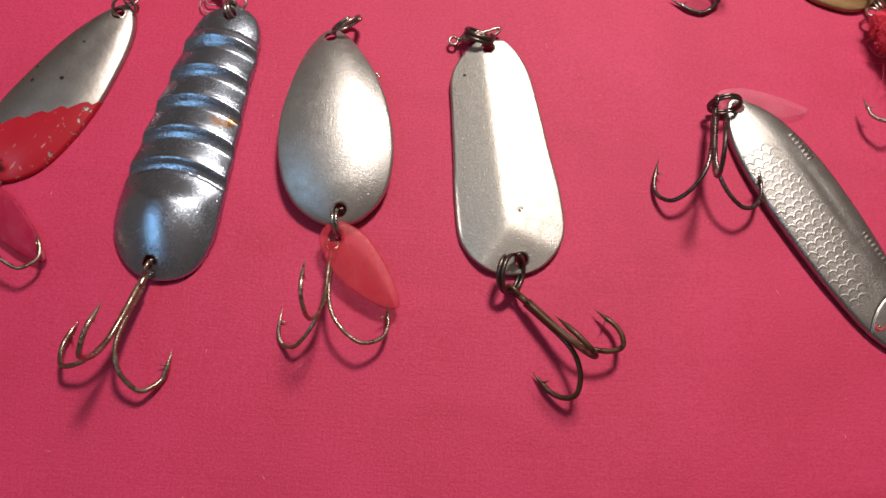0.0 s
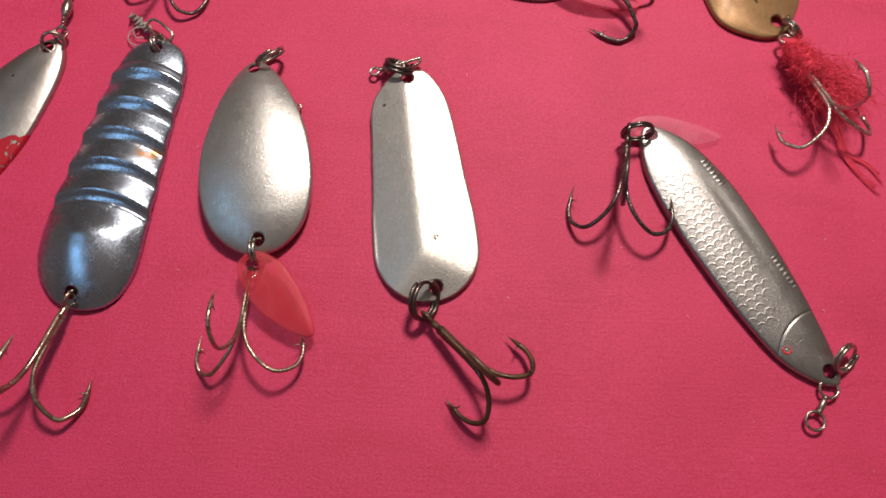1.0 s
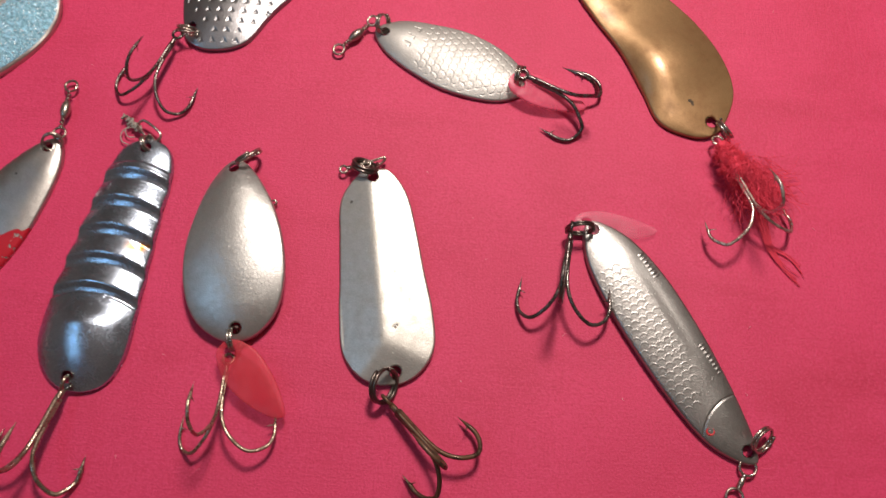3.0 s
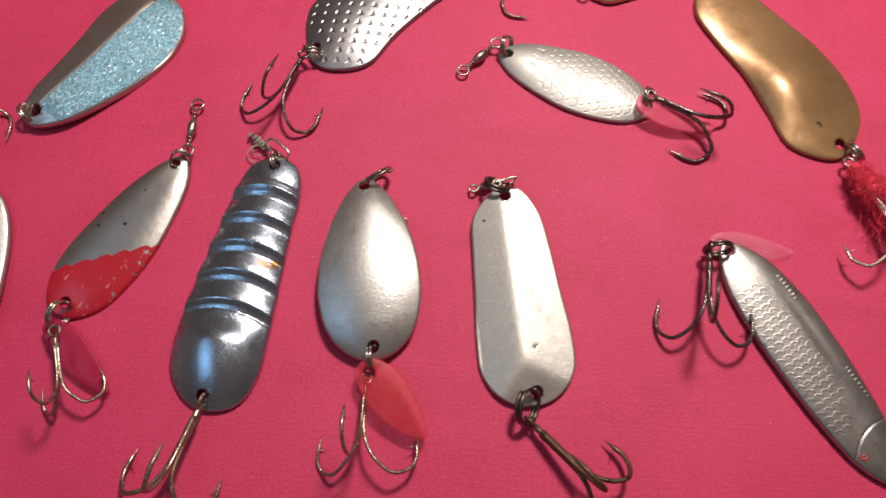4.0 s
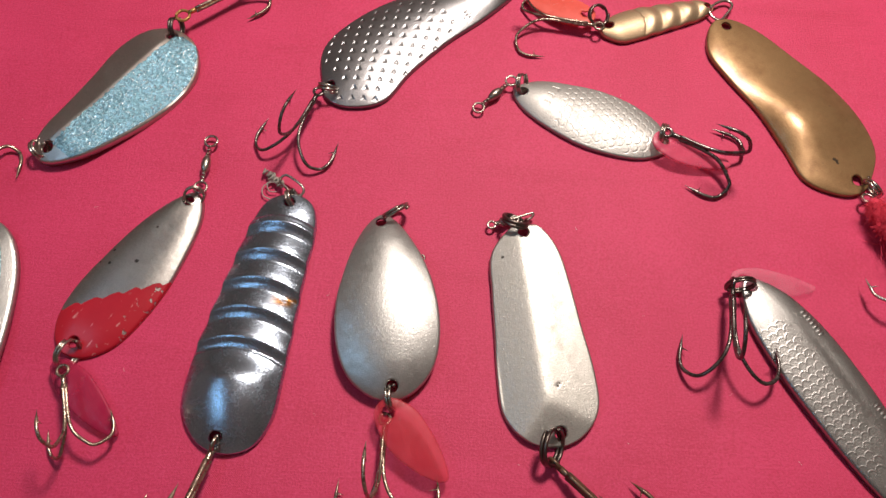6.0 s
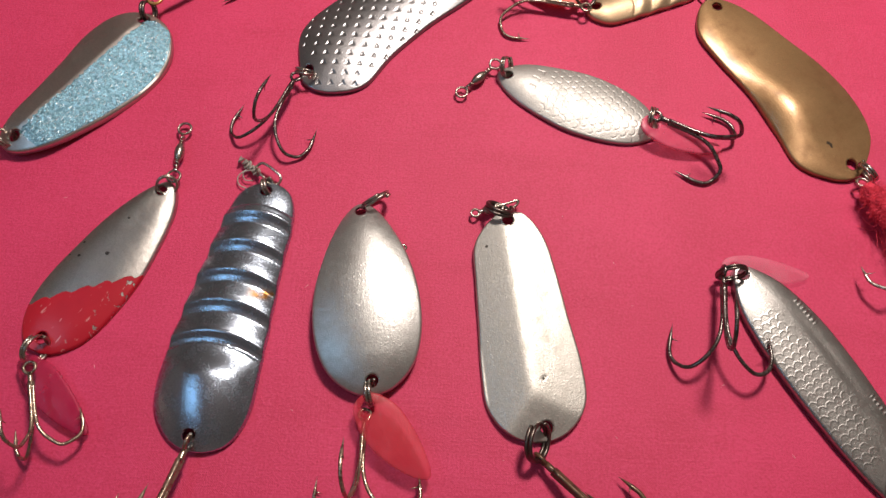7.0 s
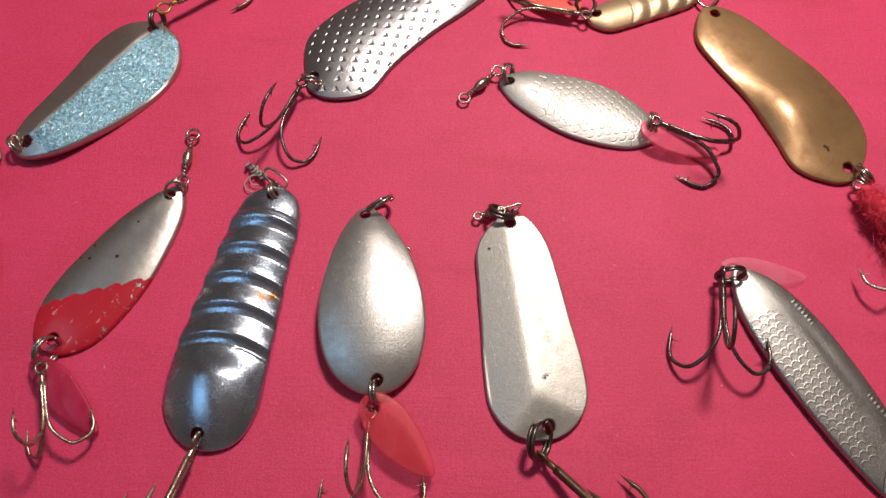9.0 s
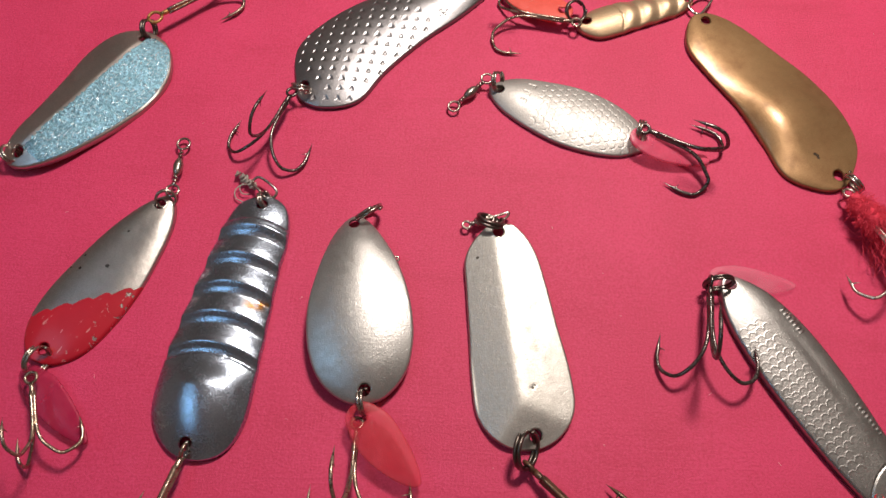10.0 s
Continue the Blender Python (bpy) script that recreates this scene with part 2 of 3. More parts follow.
M_FLOOR = plain("floor_boards", (0.28, 0.19, 0.12), 0.55, 8)
M_LINT = plain("pale_lint", (0.85, 0.62, 0.62), 0.9, 500)

# ---- mesh helpers ----
MM = 0.001


def finish(name, bm, material, parent=None, label="", smooth=True):
    me = bpy.data.meshes.new(name)
    bm.normal_update()
    bm.to_mesh(me)
    bm.free()
    me.materials.append(material)
    if smooth:
        me.shade_smooth()
    ob = new(name, me)
    ob.parent = parent
    return tagged(ob, label)


PLACED = {}


def thing(name, m, label, category, group=""):
    ob = new(name)
    ob.empty_display_size = 0.01
    ob.matrix_world = m
    PLACED[name] = m
    return tagged(ob, label, category, group)


def part(name, bm, material, parent, label="", inside=None):
    """One mesh under a thing or a part. inside: the thing's pose, where the mesh was made in the world's places."""
    if inside is not None:
        bm.transform(inside.inverted())
    return finish(name, bm, material, parent, label)


def smooth_path(points, steps=8, closed=False):
    """A Catmull-Rom line through the points."""
    pts = [Vector(p) for p in points]
    n = len(pts)
    out = []
    for i in range(n if closed else n - 1):
        if closed:
            a, b, c, d = (pts[(i + k) % n] for k in (-1, 0, 1, 2))
        else:
            b, c = pts[i], pts[i + 1]
            a = pts[i - 1] if i else b * 2 - c
            d = pts[i + 2] if i + 2 < n else c * 2 - b
        for s in range(steps):
            t = s / steps
            out.append(0.5 * (2 * b + (c - a) * t + (2 * a - 5 * b + 4 * c - d) * t * t + (3 * b - a - 3 * c + d) * t ** 3))
    if not closed:
        out.append(pts[-1])
    return out


def tube(bm, path, radius, sides=8, closed=False, taper=None):
    """A round wire along a path; taper(t) scales its radius."""
    n = len(path)
    rings, up = [], None
    for i, p in enumerate(path):
        if closed:
            d = path[(i + 1) % n] - path[i - 1]
        else:
            d = path[min(i + 1, n - 1)] - path[max(i - 1, 0)]
        d = d.normalized() if d.length > 1e-12 else Vector((0, 0, 1))
        if up is None:
            up = d.orthogonal().normalized()
        up = (up - d * up.dot(d)).normalized()
        side = d.cross(up)
        r = radius * (taper(i / max(1, n - 1)) if taper else 1.0)
        rings.append([bm.verts.new(p + (up * math.cos(a) + side * math.sin(a)) * r) for a in (2 * math.pi * k / sides for k in range(sides))])
    for i in range(n if closed else n - 1):
        a, b = rings[i], rings[(i + 1) % n]
        for k in range(sides):
            bm.faces.new((a[k], a[(k + 1) % sides], b[(k + 1) % sides], b[k]))
    if not closed:
        bm.faces.new(rings[0][::-1])
        bm.faces.new(rings[-1])
    return bm


def widths(profile, ends, count):
    """Left and right edges at count stations from end to end, drawn through a few given ones; ends are round."""
    k = len(profile) + 1
    table = [(ends[0], ends[0]), *profile, (ends[1], ends[1])]
    line = smooth_path([(a, b, 0) for a, b in table], 16)
    out = []
    for i in range(count):
        f = i / (count - 1) * 16 * k
        j = min(int(f), len(line) - 2)
        p = line[j].lerp(line[j + 1], f - j)
        out.append((p.x, p.y))
    return out


def plate(length, profile, ends, height, thick, holes=(), rows=120, columns=48, rim=0.5, lift=0.35):
    """A pressed metal blade lying along +y, in millimetres: height(x, y, v, s) is the crown of its upper face (v from -1 at the left
    edge to 1 at the right one, s from 0 to 1 along it), holes are (x, y, radius), rim rounds the edge."""
    edges = widths(profile, ends, rows + 1)
    u = np.arange(rows + 1) / rows
    s = (1 - np.cos(np.pi * u)) / 2
    left = np.array([e[0] for e in edges])[:, None]
    right = np.array([e[1] for e in edges])[:, None]
    v = np.sin(np.linspace(-1, 1, columns + 1) * np.pi / 2)[None, :]
    v = 0.55 * v + 0.45 * np.linspace(-1, 1, columns + 1)[None, :]
    x = (left + right) / 2 + v * (right - left) / 2
    y = np.repeat((s * length)[:, None], columns + 1, 1)
    gap = np.minimum(np.minimum(x - left, right - x), np.minimum(y, length - y) * 1.2)
    z = height(x, y, np.repeat(v, rows + 1, 0), s[:, None] * np.ones_like(x)) + lift + thick
    fall = np.clip(1 - gap / rim, 0, 1)
    z = z - (1 - np.sqrt(np.clip(1 - fall * fall, 0, 1))) * thick * 0.45
    keep = np.ones_like(x, bool)
    for hx, hy, hr in holes:
        d = np.hypot(x - hx, y - hy)
        keep &= d > hr * 0.86
        near = (d > hr * 0.86) & (d < hr * 1.2)
        x = np.where(near, hx + (x - hx) * hr / d, x)
        y = np.where(near, hy + (y - hy) * hr / d, y)
    bm = bmesh.new()
    top, low = {}, {}
    for i in range(rows + 1):
        for j in range(columns + 1):
            if keep[i, j]:
                top[i, j] = bm.verts.new((x[i, j] * MM, y[i, j] * MM, z[i, j] * MM))
                low[i, j] = bm.verts.new((x[i, j] * MM, y[i, j] * MM, (z[i, j] - thick) * MM))
    rims = {}
    for i in range(rows):
        for j in range(columns):
            c = [(i, j), (i, j + 1), (i + 1, j + 1), (i + 1, j)]
            if all(q in top for q in c):
                bm.faces.new([top[q] for q in c])
                bm.faces.new([low[q] for q in c[::-1]])
                for a, b in zip(c, c[1:] + c[:1]):
                    if (b, a) in rims:
                        del rims[b, a]
                    else:
                        rims[a, b] = True
    for a, b in rims:
        bm.faces.new((top[b], top[a], low[a], low[b]))
    bmesh.ops.remove_doubles(bm, verts=bm.verts, dist=0.02 * MM)
    loose = [w for w in bm.verts if not w.link_faces]
    bmesh.ops.delete(bm, geom=loose, context="VERTS")
    return bm


def dome(crown, power=1.0, ends=0.12):
    """A crowned blade: highest along the middle, running out at both ends."""
    def height(x, y, v, s):
        along = np.clip(np.minimum(s, 1 - s) / ends, 0, 1)
        along = np.sin(along * np.pi / 2)
        return crown * (1 - np.abs(v) ** 2) ** power * (0.35 + 0.65 * along)
    return height


def ring_path(centre, axis, radius, turns=1.92, pitch=0.55, count=26, start=0.0):
    """A split ring: two close coils round an axis."""
    c, a = Vector(centre), Vector(axis).normalized()
    u = a.orthogonal().normalized()
    w = a.cross(u)
    n = int(count * turns)
    return [c + (u * math.cos(q) + w * math.sin(q)) * radius + a * pitch * (i / n - 0.5) * turns for i, q in ((i, start + 2 * math.pi * turns * i / n) for i in range(n + 1))]


def split_ring(parent, m, centre, axis, radius, wire=0.42, material=None, label=""):
    bm = bmesh.new()
    path = ring_path(centre, axis, radius, pitch=wire * 2.0)
    low = min(p.z for p in path) - wire - 0.15
    tube(bm, [Vector((p.x, p.y, p.z - min(0, low))) * MM for p in path], wire * MM, 8)
    return part("split_ring", bm, material or M_RING, parent, label, m)


def treble(parent, m, eye, heading, pitch, roll, length, gap, back, bend, wire=0.5, material=None, label="", shank_material=None, eye_radius=1.35, upright=False):
    """A treble hook from its eye along heading and pitch (degrees); gap: how far its three points stand off, back: how far they
    reach back, bend: where the bends are deepest."""
    material = material or M_HOOK
    a, b = radians(heading), radians(pitch)
    d = Vector((math.cos(b) * math.cos(a), math.cos(b) * math.sin(a), math.sin(b)))
    u = Vector((-math.sin(a), math.cos(a), 0))
    w = d.cross(u)
    e = Vector(eye)
    bm = bmesh.new()
    side = w if upright else u
    loop = [e + (d * math.cos(q) + side * math.sin(q)) * eye_radius for q in (2 * math.pi * k / 18 for k in range(18))]
    tube(bm, [p * MM for p in loop], wire * 0.9 * MM, 8, True)
    neck = length - back * 0.95
    tube(bm, [(e + d * q) * MM for q in np.linspace(eye_radius * 0.95, neck, 12)], wire * 1.35 * MM, 10, taper=lambda t: 1.0 if t < 0.8 else 1.1 - 0.3 * t)
    body = part("treble_hook", bm, shank_material or material, parent, label, m)
    for i in range(3):
        q = radians(roll) + i * 2 * math.pi / 3
        r = u * math.cos(q) + w * math.sin(q)
        lane = [(wire * 1.05, eye_radius + 2.2), (wire * 1.05, length - back * 1.0), (0.13 * gap, length - back * 0.52), (0.36 * gap, length - back * 0.17),
                (bend * gap, length), (0.93 * gap, length - back * 0.15), (1.04 * gap, length - back * 0.42), (1.03 * gap, length - back * 0.7), (gap, length - back)]
        path = smooth_path([e + r * rho + d * along for rho, along in lane], 7)
        path = [Vector((p.x, p.y, max(p.z, wire + 0.25))) for p in path]
        bm = bmesh.new()
        tube(bm, [p * MM for p in path], wire * MM, 8, taper=lambda t: 1.0 if t < 0.86 else max(0.05, (1 - t) / 0.14))
        root, top = e + r * 1.03 * gap + d * (length - back * 0.68), e + r * 0.86 * gap + d * (length - back * 0.60)
        for p in (root, top):
            p.z = max(p.z, wire + 0.25)
        tube(bm, [root * MM, root.lerp(top, 0.5) * MM, top * MM], wire * 0.6 * MM, 6, taper=lambda t: 1 - 0.9 * t)
        part("hook", bm, material, body, inside=m)
    return body


def swivel(parent, m, far, near, material=None, loop=1.55, wire=0.36, fat=1.0):
    """A barrel swivel lying between two points: two eyes, twisted necks and a barrel."""
    material = material or M_RING
    a, b = Vector(far), Vector(near)
    d = (b - a).normalized()
    u = Vector((-d.y, d.x, 0)).normalized()
    up = d.cross(u)
    span = (b - a).length
    bm = bmesh.new()
    mid, half = (a + b) / 2, span * 0.13
    rings = []
    for k in range(13):
        t = k / 12
        r = (0.55 + 0.75 * math.sin(math.pi * t) ** 0.7) * fat
        rings.append([bm.verts.new((mid + d * (t * 2 - 1) * half * 1.15 + (u * math.cos(q) + up * math.sin(q)) * r) * MM) for q in (2 * math.pi * j / 12 for j in range(12))])
    for r0, r1 in zip(rings, rings[1:]):
        for j in range(12):
            bm.faces.new((r0[j], r0[(j + 1) % 12], r1[(j + 1) % 12], r1[j]))
    bm.faces.new(rings[0][::-1])
    bm.faces.new(rings[-1])
    body = part("swivel", bm, material, parent, "", m)
    for end, way in ((a, d), (b, -d)):
        bm = bmesh.new()
        c = end + way * loop
        tube(bm, [(c + (way * math.cos(q) + u * math.sin(q)) * loop) * MM for q in (2 * math.pi * k / 20 for k in range(20))], wire * MM, 8, True)
        reach = span / 2 - half - loop * 2
        coil = [c + way * (loop + reach * k / 30 * 1.1) + (u * math.cos(k * 0.7) + up * math.sin(k * 0.7)) * 0.42 for k in range(31)]
        tube(bm, [p * MM for p in coil], wire * 0.9 * MM, 6)
        part("swivel_eye", bm, material, body, inside=m)
    return body


def tail_blade(parent, m, start, tip, width, z0, z1, material, label, hole=1.3, roll=0.0, thick=0.55, reach=3.0):
    """A leaf-shaped plastic attractor with a hole, from start to tip."""
    a, b = Vector((*start, z0)), Vector((*tip, z1))
    d = (b - a).normalized()
    a = a - d * reach
    length = (b - a).length
    w = width / 2
    bm = plate(length, [(-w * 0.5, w * 0.5), (-w * 0.8, w * 0.78), (-w * 0.98, w), (-w * 0.9, w), (-w * 0.72, w * 0.84), (-w * 0.46, w * 0.58), (-w * 0.22, w * 0.3)], (0, 0),
               dome(0.4, 1.0), thick, [(0, reach, hole)], 44, 20, 0.25, 0.0)
    side = Vector((d.y, -d.x, 0)).normalized()
    up = side.cross(d)
    turn = Matrix((side, d, up)).transposed().to_4x4()
    bm.transform(m.inverted() @ Matrix.Translation(a * MM) @ turn @ pose(0, 0, 0, 0, roll, 0))
    return part("attractor_blade", bm, material, parent, label)


def cut_wire(name, parent, m, points, wire, material, label="", closed=False, steps=8):
    bm = bmesh.new()
    tube(bm, [p * MM for p in smooth_path(points, steps, closed)], wire * MM, 8, closed)
    return part(name, bm, material, parent, label, m)


# ---- the room (unseen, added for bounce light and reflections) and the table ----


def slab(name, lo, hi, material, label, category=""):
    bm = bmesh.new()
    bmesh.ops.create_cube(bm, size=1)
    for p in bm.verts:
        p.co = Vector([lo[k] if p.co[k] < 0 else hi[k] for k in range(3)])
    ob = finish(name, bm, material, smooth=False)
    return tagged(ob, label, category or name.split("_")[0], kind="structure")


slab("floor", (-1.45, -1.3, -0.80), (1.45, 1.5, -0.75), M_FLOOR, "brown boarded floor of the room")
slab("ceiling", (-1.45, -1.3, 1.60), (1.45, 1.5, 1.65), M_CEILING, "unseen off-white ceiling added to be mirrored in the metals")
slab("wall_north", (-1.45, 1.5, -0.75), (1.45, 1.58, 1.60), M_WALL, "unseen pale wall added to bounce light and be mirrored in the metals")
slab("wall_south", (-1.45, -1.38, -0.75), (1.45, -1.3, 1.60), M_WALL, "unseen pale wall added to bounce light and be mirrored in the metals")
slab("wall_east", (1.45, -1.3, -0.75), (1.53, 1.5, 1.60), M_WALL, "unseen pale wall added to bounce light and be mirrored in the metals")
slab("wall_west", (-1.53, -1.3, -0.75), (-1.45, 1.5, 1.60), M_WALL, "unseen pale wall added to bounce light and be mirrored in the metals")

table = thing("table", pose(0, 0.1, -0.75), "plain wooden table under the pink cloth", "table")
for tx in (-0.52, 0.52):
    for ty in (-0.35, 0.35):
        bm = bmesh.new()
        bmesh.ops.create_cube(bm, size=1, matrix=Matrix.Translation((tx, ty, 0.355)) @ Matrix.Diagonal((0.05, 0.05, 0.71, 1)))
        part("leg", bm, M_WOOD, table)
bm = bmesh.new()
bmesh.ops.create_cube(bm, size=1, matrix=Matrix.Translation((0, 0, 0.7275)) @ Matrix.Diagonal((1.2, 0.86, 0.035, 1)))
part("tabletop", bm, M_WOOD, table)


def build_cloth():
    """The cotton cloth: a thick sheet with low, soft creases."""
    nx, ny = 230, 180
    xs, ys = np.linspace(-0.42, 0.46, nx), np.linspace(-0.24, 0.42, ny)
    grid = []
    bm = bmesh.new()
    for y in ys:
        row = []
        for x in xs:
            h = 0.0007 * noise.noise((x * 13 + 3, y * 34, 0.3)) + 0.00022 * noise.noise((x * 55, y * 30, 4.1)) + 0.00012 * noise.noise((x * 130, y * 160, 7.7))
            row.append(bm.verts.new((x, y, min(h, 0.0002) - 0.0003)))
        grid.append(row)
    for a, b in zip(grid, grid[1:]):
        for i in range(nx - 1):
            bm.faces.new((a[i], a[i + 1], b[i + 1], b[i]))
    rim = [e for e in bm.edges if e.is_boundary]
    made = bmesh.ops.extrude_edge_only(bm, edges=rim)
    for p in made["geom"]:
        if isinstance(p, bmesh.types.BMVert):
            p.co.z = -0.0046
    ob = finish("cloth", bm, M_CLOTH)
    return tagged(ob, "bright pink woven cotton cloth spread flat on the table", "cloth")


build_cloth()

# ---- the lures ----
LURES = "fishing lures on the cloth"


def lure_at(name, x, y, turn, label):
    m = pose(x * MM, y * MM, 0, 0, 0, turn)
    return thing(name, m, label, "fishing lure", LURES), m


def world_of(m, x, y, z=2.0):
    """A place on a lure, in millimetres of the world."""
    p = m @ Vector((x * MM, y * MM, z * MM))
    return Vector((p.x, p.y, p.z)) / MM


# wavy spoon
def wave_height(x, y, v, s):
    along = np.clip(np.minimum(s, 1 - s) / 0.16, 0, 1)
    ease = np.clip((y - 16.5) / 8.0, 0, 1)
    crown = np.where(y < 16.5, 0.3 + 4.6 * (1 - ((16.5 - y) / 16.5) ** 2), 4.9 - 2.4 * ease * ease * (3 - 2 * ease))
    z = crown * (1 - v ** 2) ** 0.95 * np.where(y > 40, 0.3 + 0.7 * np.sin(along * np.pi / 2), 1.0)
    sag = 2.7 - 0.025 * (y - 22)
    phase = (y - sag * (1 - v ** 2) - 22.2) / 8.15
    f = (phase - np.floor(phase)) * 8.15
    steep = np.where(f < 1.3, 0.21 * f, 0.27 + 0.56 * (f - 1.3))
    tooth = np.minimum(steep, 0.255 * (8.15 - f))
    tooth = tooth - 0.1 * np.exp(-((f - 3.6) / 0.6) ** 2)
    inside = (phase >= 0) & (phase < 4.62)
    return z + np.where(inside, tooth - 0.5, 0.0) * np.clip(along * 2, 0, 1)


ob, m = lure_at("wavy_spoon_lure", -38.4, -16.1, -6.9, "steel spoon lure with stepped waves, a rusty nick and blue reflection tinted into its colour")
part("body", plate(69.2, [(-8.6, 5.7), (-13.5, 9.0), (-13.9, 9.1), (-12.6, 8.8), (-10.8, 8.4), (-9.0, 8.4), (-6.0, 6.2)], (-1.6, 0.8), wave_height, 1.0, [(0.0, 66.2, 1.5), (-2.6, 3.4, 1.5)], 300, 56), M_WAVE, ob)
treble(ob, m, (-40.3, -13.9, 3.4), -104.4, 12.6, 86.6, 24.2, 12.5, 10.8, 0.74, 0.58, M_HOOK_LIGHT, "bronzed treble hook", None, 1.8, True)
split_ring(ob, m, world_of(m, 0.3, 67.5, 2.6), (0.9, 0.15, 0.35), 2.1, 0.4)
cut_wire("snap", ob, m, [(-33.8, 56.6, 2.2), (-32.2, 57.6, 2.6), (-29.0, 55.6, 2.6), (-27.2, 53.8, 2.2), (-27.8, 52.2, 1.8), (-30.2, 52.0, 2.0), (-31.6, 53.6, 2.4), (-33.2, 55.2, 2.4)], 0.36, M_RING, "dull grey wire snap", True)
bm = bmesh.new()
knot_rnd = random.Random(3)
for k in range(11):
    c = Vector((-38.6 + k * 0.5 + knot_rnd.uniform(-0.3, 0.3), 59.3 - k * 0.36 + knot_rnd.uniform(-0.3, 0.3), 1.2))
    w1, w2, q0 = knot_rnd.uniform(0.2, 0.7), knot_rnd.uniform(0.5, 1.0), knot_rnd.uniform(-0.7, 0.7)
    tube(bm, [(c + Vector((math.cos(q) * w1 + q0 * math.sin(q) * 0.6, math.sin(q) * w2, math.cos(q + q0) * 0.7))) * MM for q in (2 * math.pi * j / 14 for j in range(14))], knot_rnd.uniform(0.18, 0.34) * MM, 6, True)
for pts in ([(-36, 57, 1.2), (-38.6, 54.6, 0.8), (-38.2, 52.2, 0.6), (-36.2, 51.2, 0.5)], [(-34.6, 56.2, 1.4), (-37.2, 55.4, 1.6), (-36.8, 53.6, 0.8), (-34.8, 53.4, 0.7)]):
    tube(bm, [p * MM for p in smooth_path(pts, 8)], 0.16 * MM, 6)
part("line_knot", bm, M_KNOT, ob, "knotted grey braided line", m)


# oval spoon
def oval_height(x, y, v, s):
    along = np.clip(np.minimum(s, 1 - s) / 0.2, 0, 1)
    return 1.3 * (1 - v ** 2) * (0.15 + 0.85 * np.sin(along * np.pi / 2)) + 4.5 * (1 - ((s - 0.46) / 0.58) ** 2) * (1 - 0.2 * v ** 2)


ob, m = lure_at("oval_spoon_lure", -0.3, -2.3, 6.3, "plain satin silver oval spoon lure with a pink tail blade")
part("body", plate(49.7, [(-5.7, 6.0), (-10.6, 10.8), (-12.7, 13.0), (-12.4, 12.8), (-9.9, 10.6), (-6.7, 7.0), (-3.2, 3.4)], (0.2, 0.0), oval_height, 1.0, [(-0.3, 46.9, 1.45), (0.6, 3.2, 1.45)], 150, 60), M_OVAL, ob)
split_ring(ob, m, (-2.0, 47.6, 3.6), (-0.58, 0.81, 0.5), 3.5, 0.4)
split_ring(ob, m, world_of(m, 0.2, 0.6, 3.2), (0.98, 0.1, 0.15), 2.9, 0.42)
treble(ob, m, (-1.4, -6.6, 2.6), -89.3, 16.5, 101.0, 22.1, 13.3, 10.6, 0.64, 0.45, M_HOOK_LIGHT, "bronzed treble hook")
tail_blade(ob, m, (-0.6, -5.3), (13.9, -20.2), 10.6, 4.6, 3.6, M_BLADE_PINK, "cloudy pink plastic tail blade")
cut_wire("side_loop", ob, m, [world_of(m, 8.6, 36.8, 1.2), world_of(m, 10.0, 37.6, 1.2), world_of(m, 10.5, 36.8, 1.0), world_of(m, 9.4, 36.2, 1.0)], 0.3, M_RING, "", True)


# faceted spoon
def facet_height(x, y, v, s):
    ridge = 0.9 - 0.038 * y
    planes = [2.3 - (ridge - x) * 0.225, 2.3 - (x - ridge) * 0.13, 0.15 + y * 0.20 - 0.02 * x, 0.4 + (57.8 - y) * 1.6]
    k = 5.0
    soft = -np.log(sum(np.exp(-k * p) for p in planes)) / k
    for dx, dy, dr in ((3.4, 14.1, 0.35), (4.0, 14.7, 0.22)):
        soft = soft - 0.2 * np.exp(-((x - dx) ** 2 + (y - dy) ** 2) / dr ** 2)
    return np.maximum(soft, 0.0)


ob, m = lure_at("faceted_spoon_lure", 37.6, -11.7, 5.7, "dull pale silver faceted spoon lure with a long ridge")
part("body", plate(57.8, [(-5.6, 8.4), (-10.1, 12.9), (-10.8, 13.1), (-10.4, 11.5), (-10.1, 10.1), (-9.5, 8.3), (-4.9, 4.8)], (1.4, 0.5), facet_height, 1.1, [(-0.6, 54.9, 1.45), (2.9, 3.2, 1.5)], 190, 72), M_FACET, ob)
split_ring(ob, m, (29.4, 45.8, 3.4), (0.35, 0.75, 0.75), 3.3, 0.5, M_RING_DARK, "blackened split ring")
split_ring(ob, m, (37.8, -12.0, 4.2), (0.85, -0.25, 0.5), 4.2, 0.5, M_RING_DARK, "blackened split ring")
cut_wire("snap", ob, m, [(27.0, 46.6, 2.0), (30.2, 47.6, 2.2), (34.2, 49.0, 2.2), (33.6, 47.6, 1.8), (31.0, 46.4, 1.6)], 0.36, M_RING, "bright wire snap")
swivel(ob, m, (22.4, 45.2, 1.5), (30.4, 47.4, 1.9), M_RING, 1.0, 0.34)
treble(ob, m, (38.6, -15.4, 2.6), -44.5, 15.5, 94.3, 24.1, 11.0, 10.3, 0.70, 0.58, M_HOOK_RUST, "dark rusty treble hook", None, 1.6, True)


# fish-shaped spoon, cast with scales on one flank
def scale_arcs(x, y, centres, radius, width, size):
    out = np.zeros_like(x)
    for cx, cy in centres:
        dx, dy = x - cx, y - cy
        d = np.hypot(dx, dy)
        arc = np.exp(-((d - radius) / width) ** 2) * np.clip((dy + 0.25 * radius) / (0.5 * radius), 0, 1)
        out = np.maximum(out, arc)
    return out * size


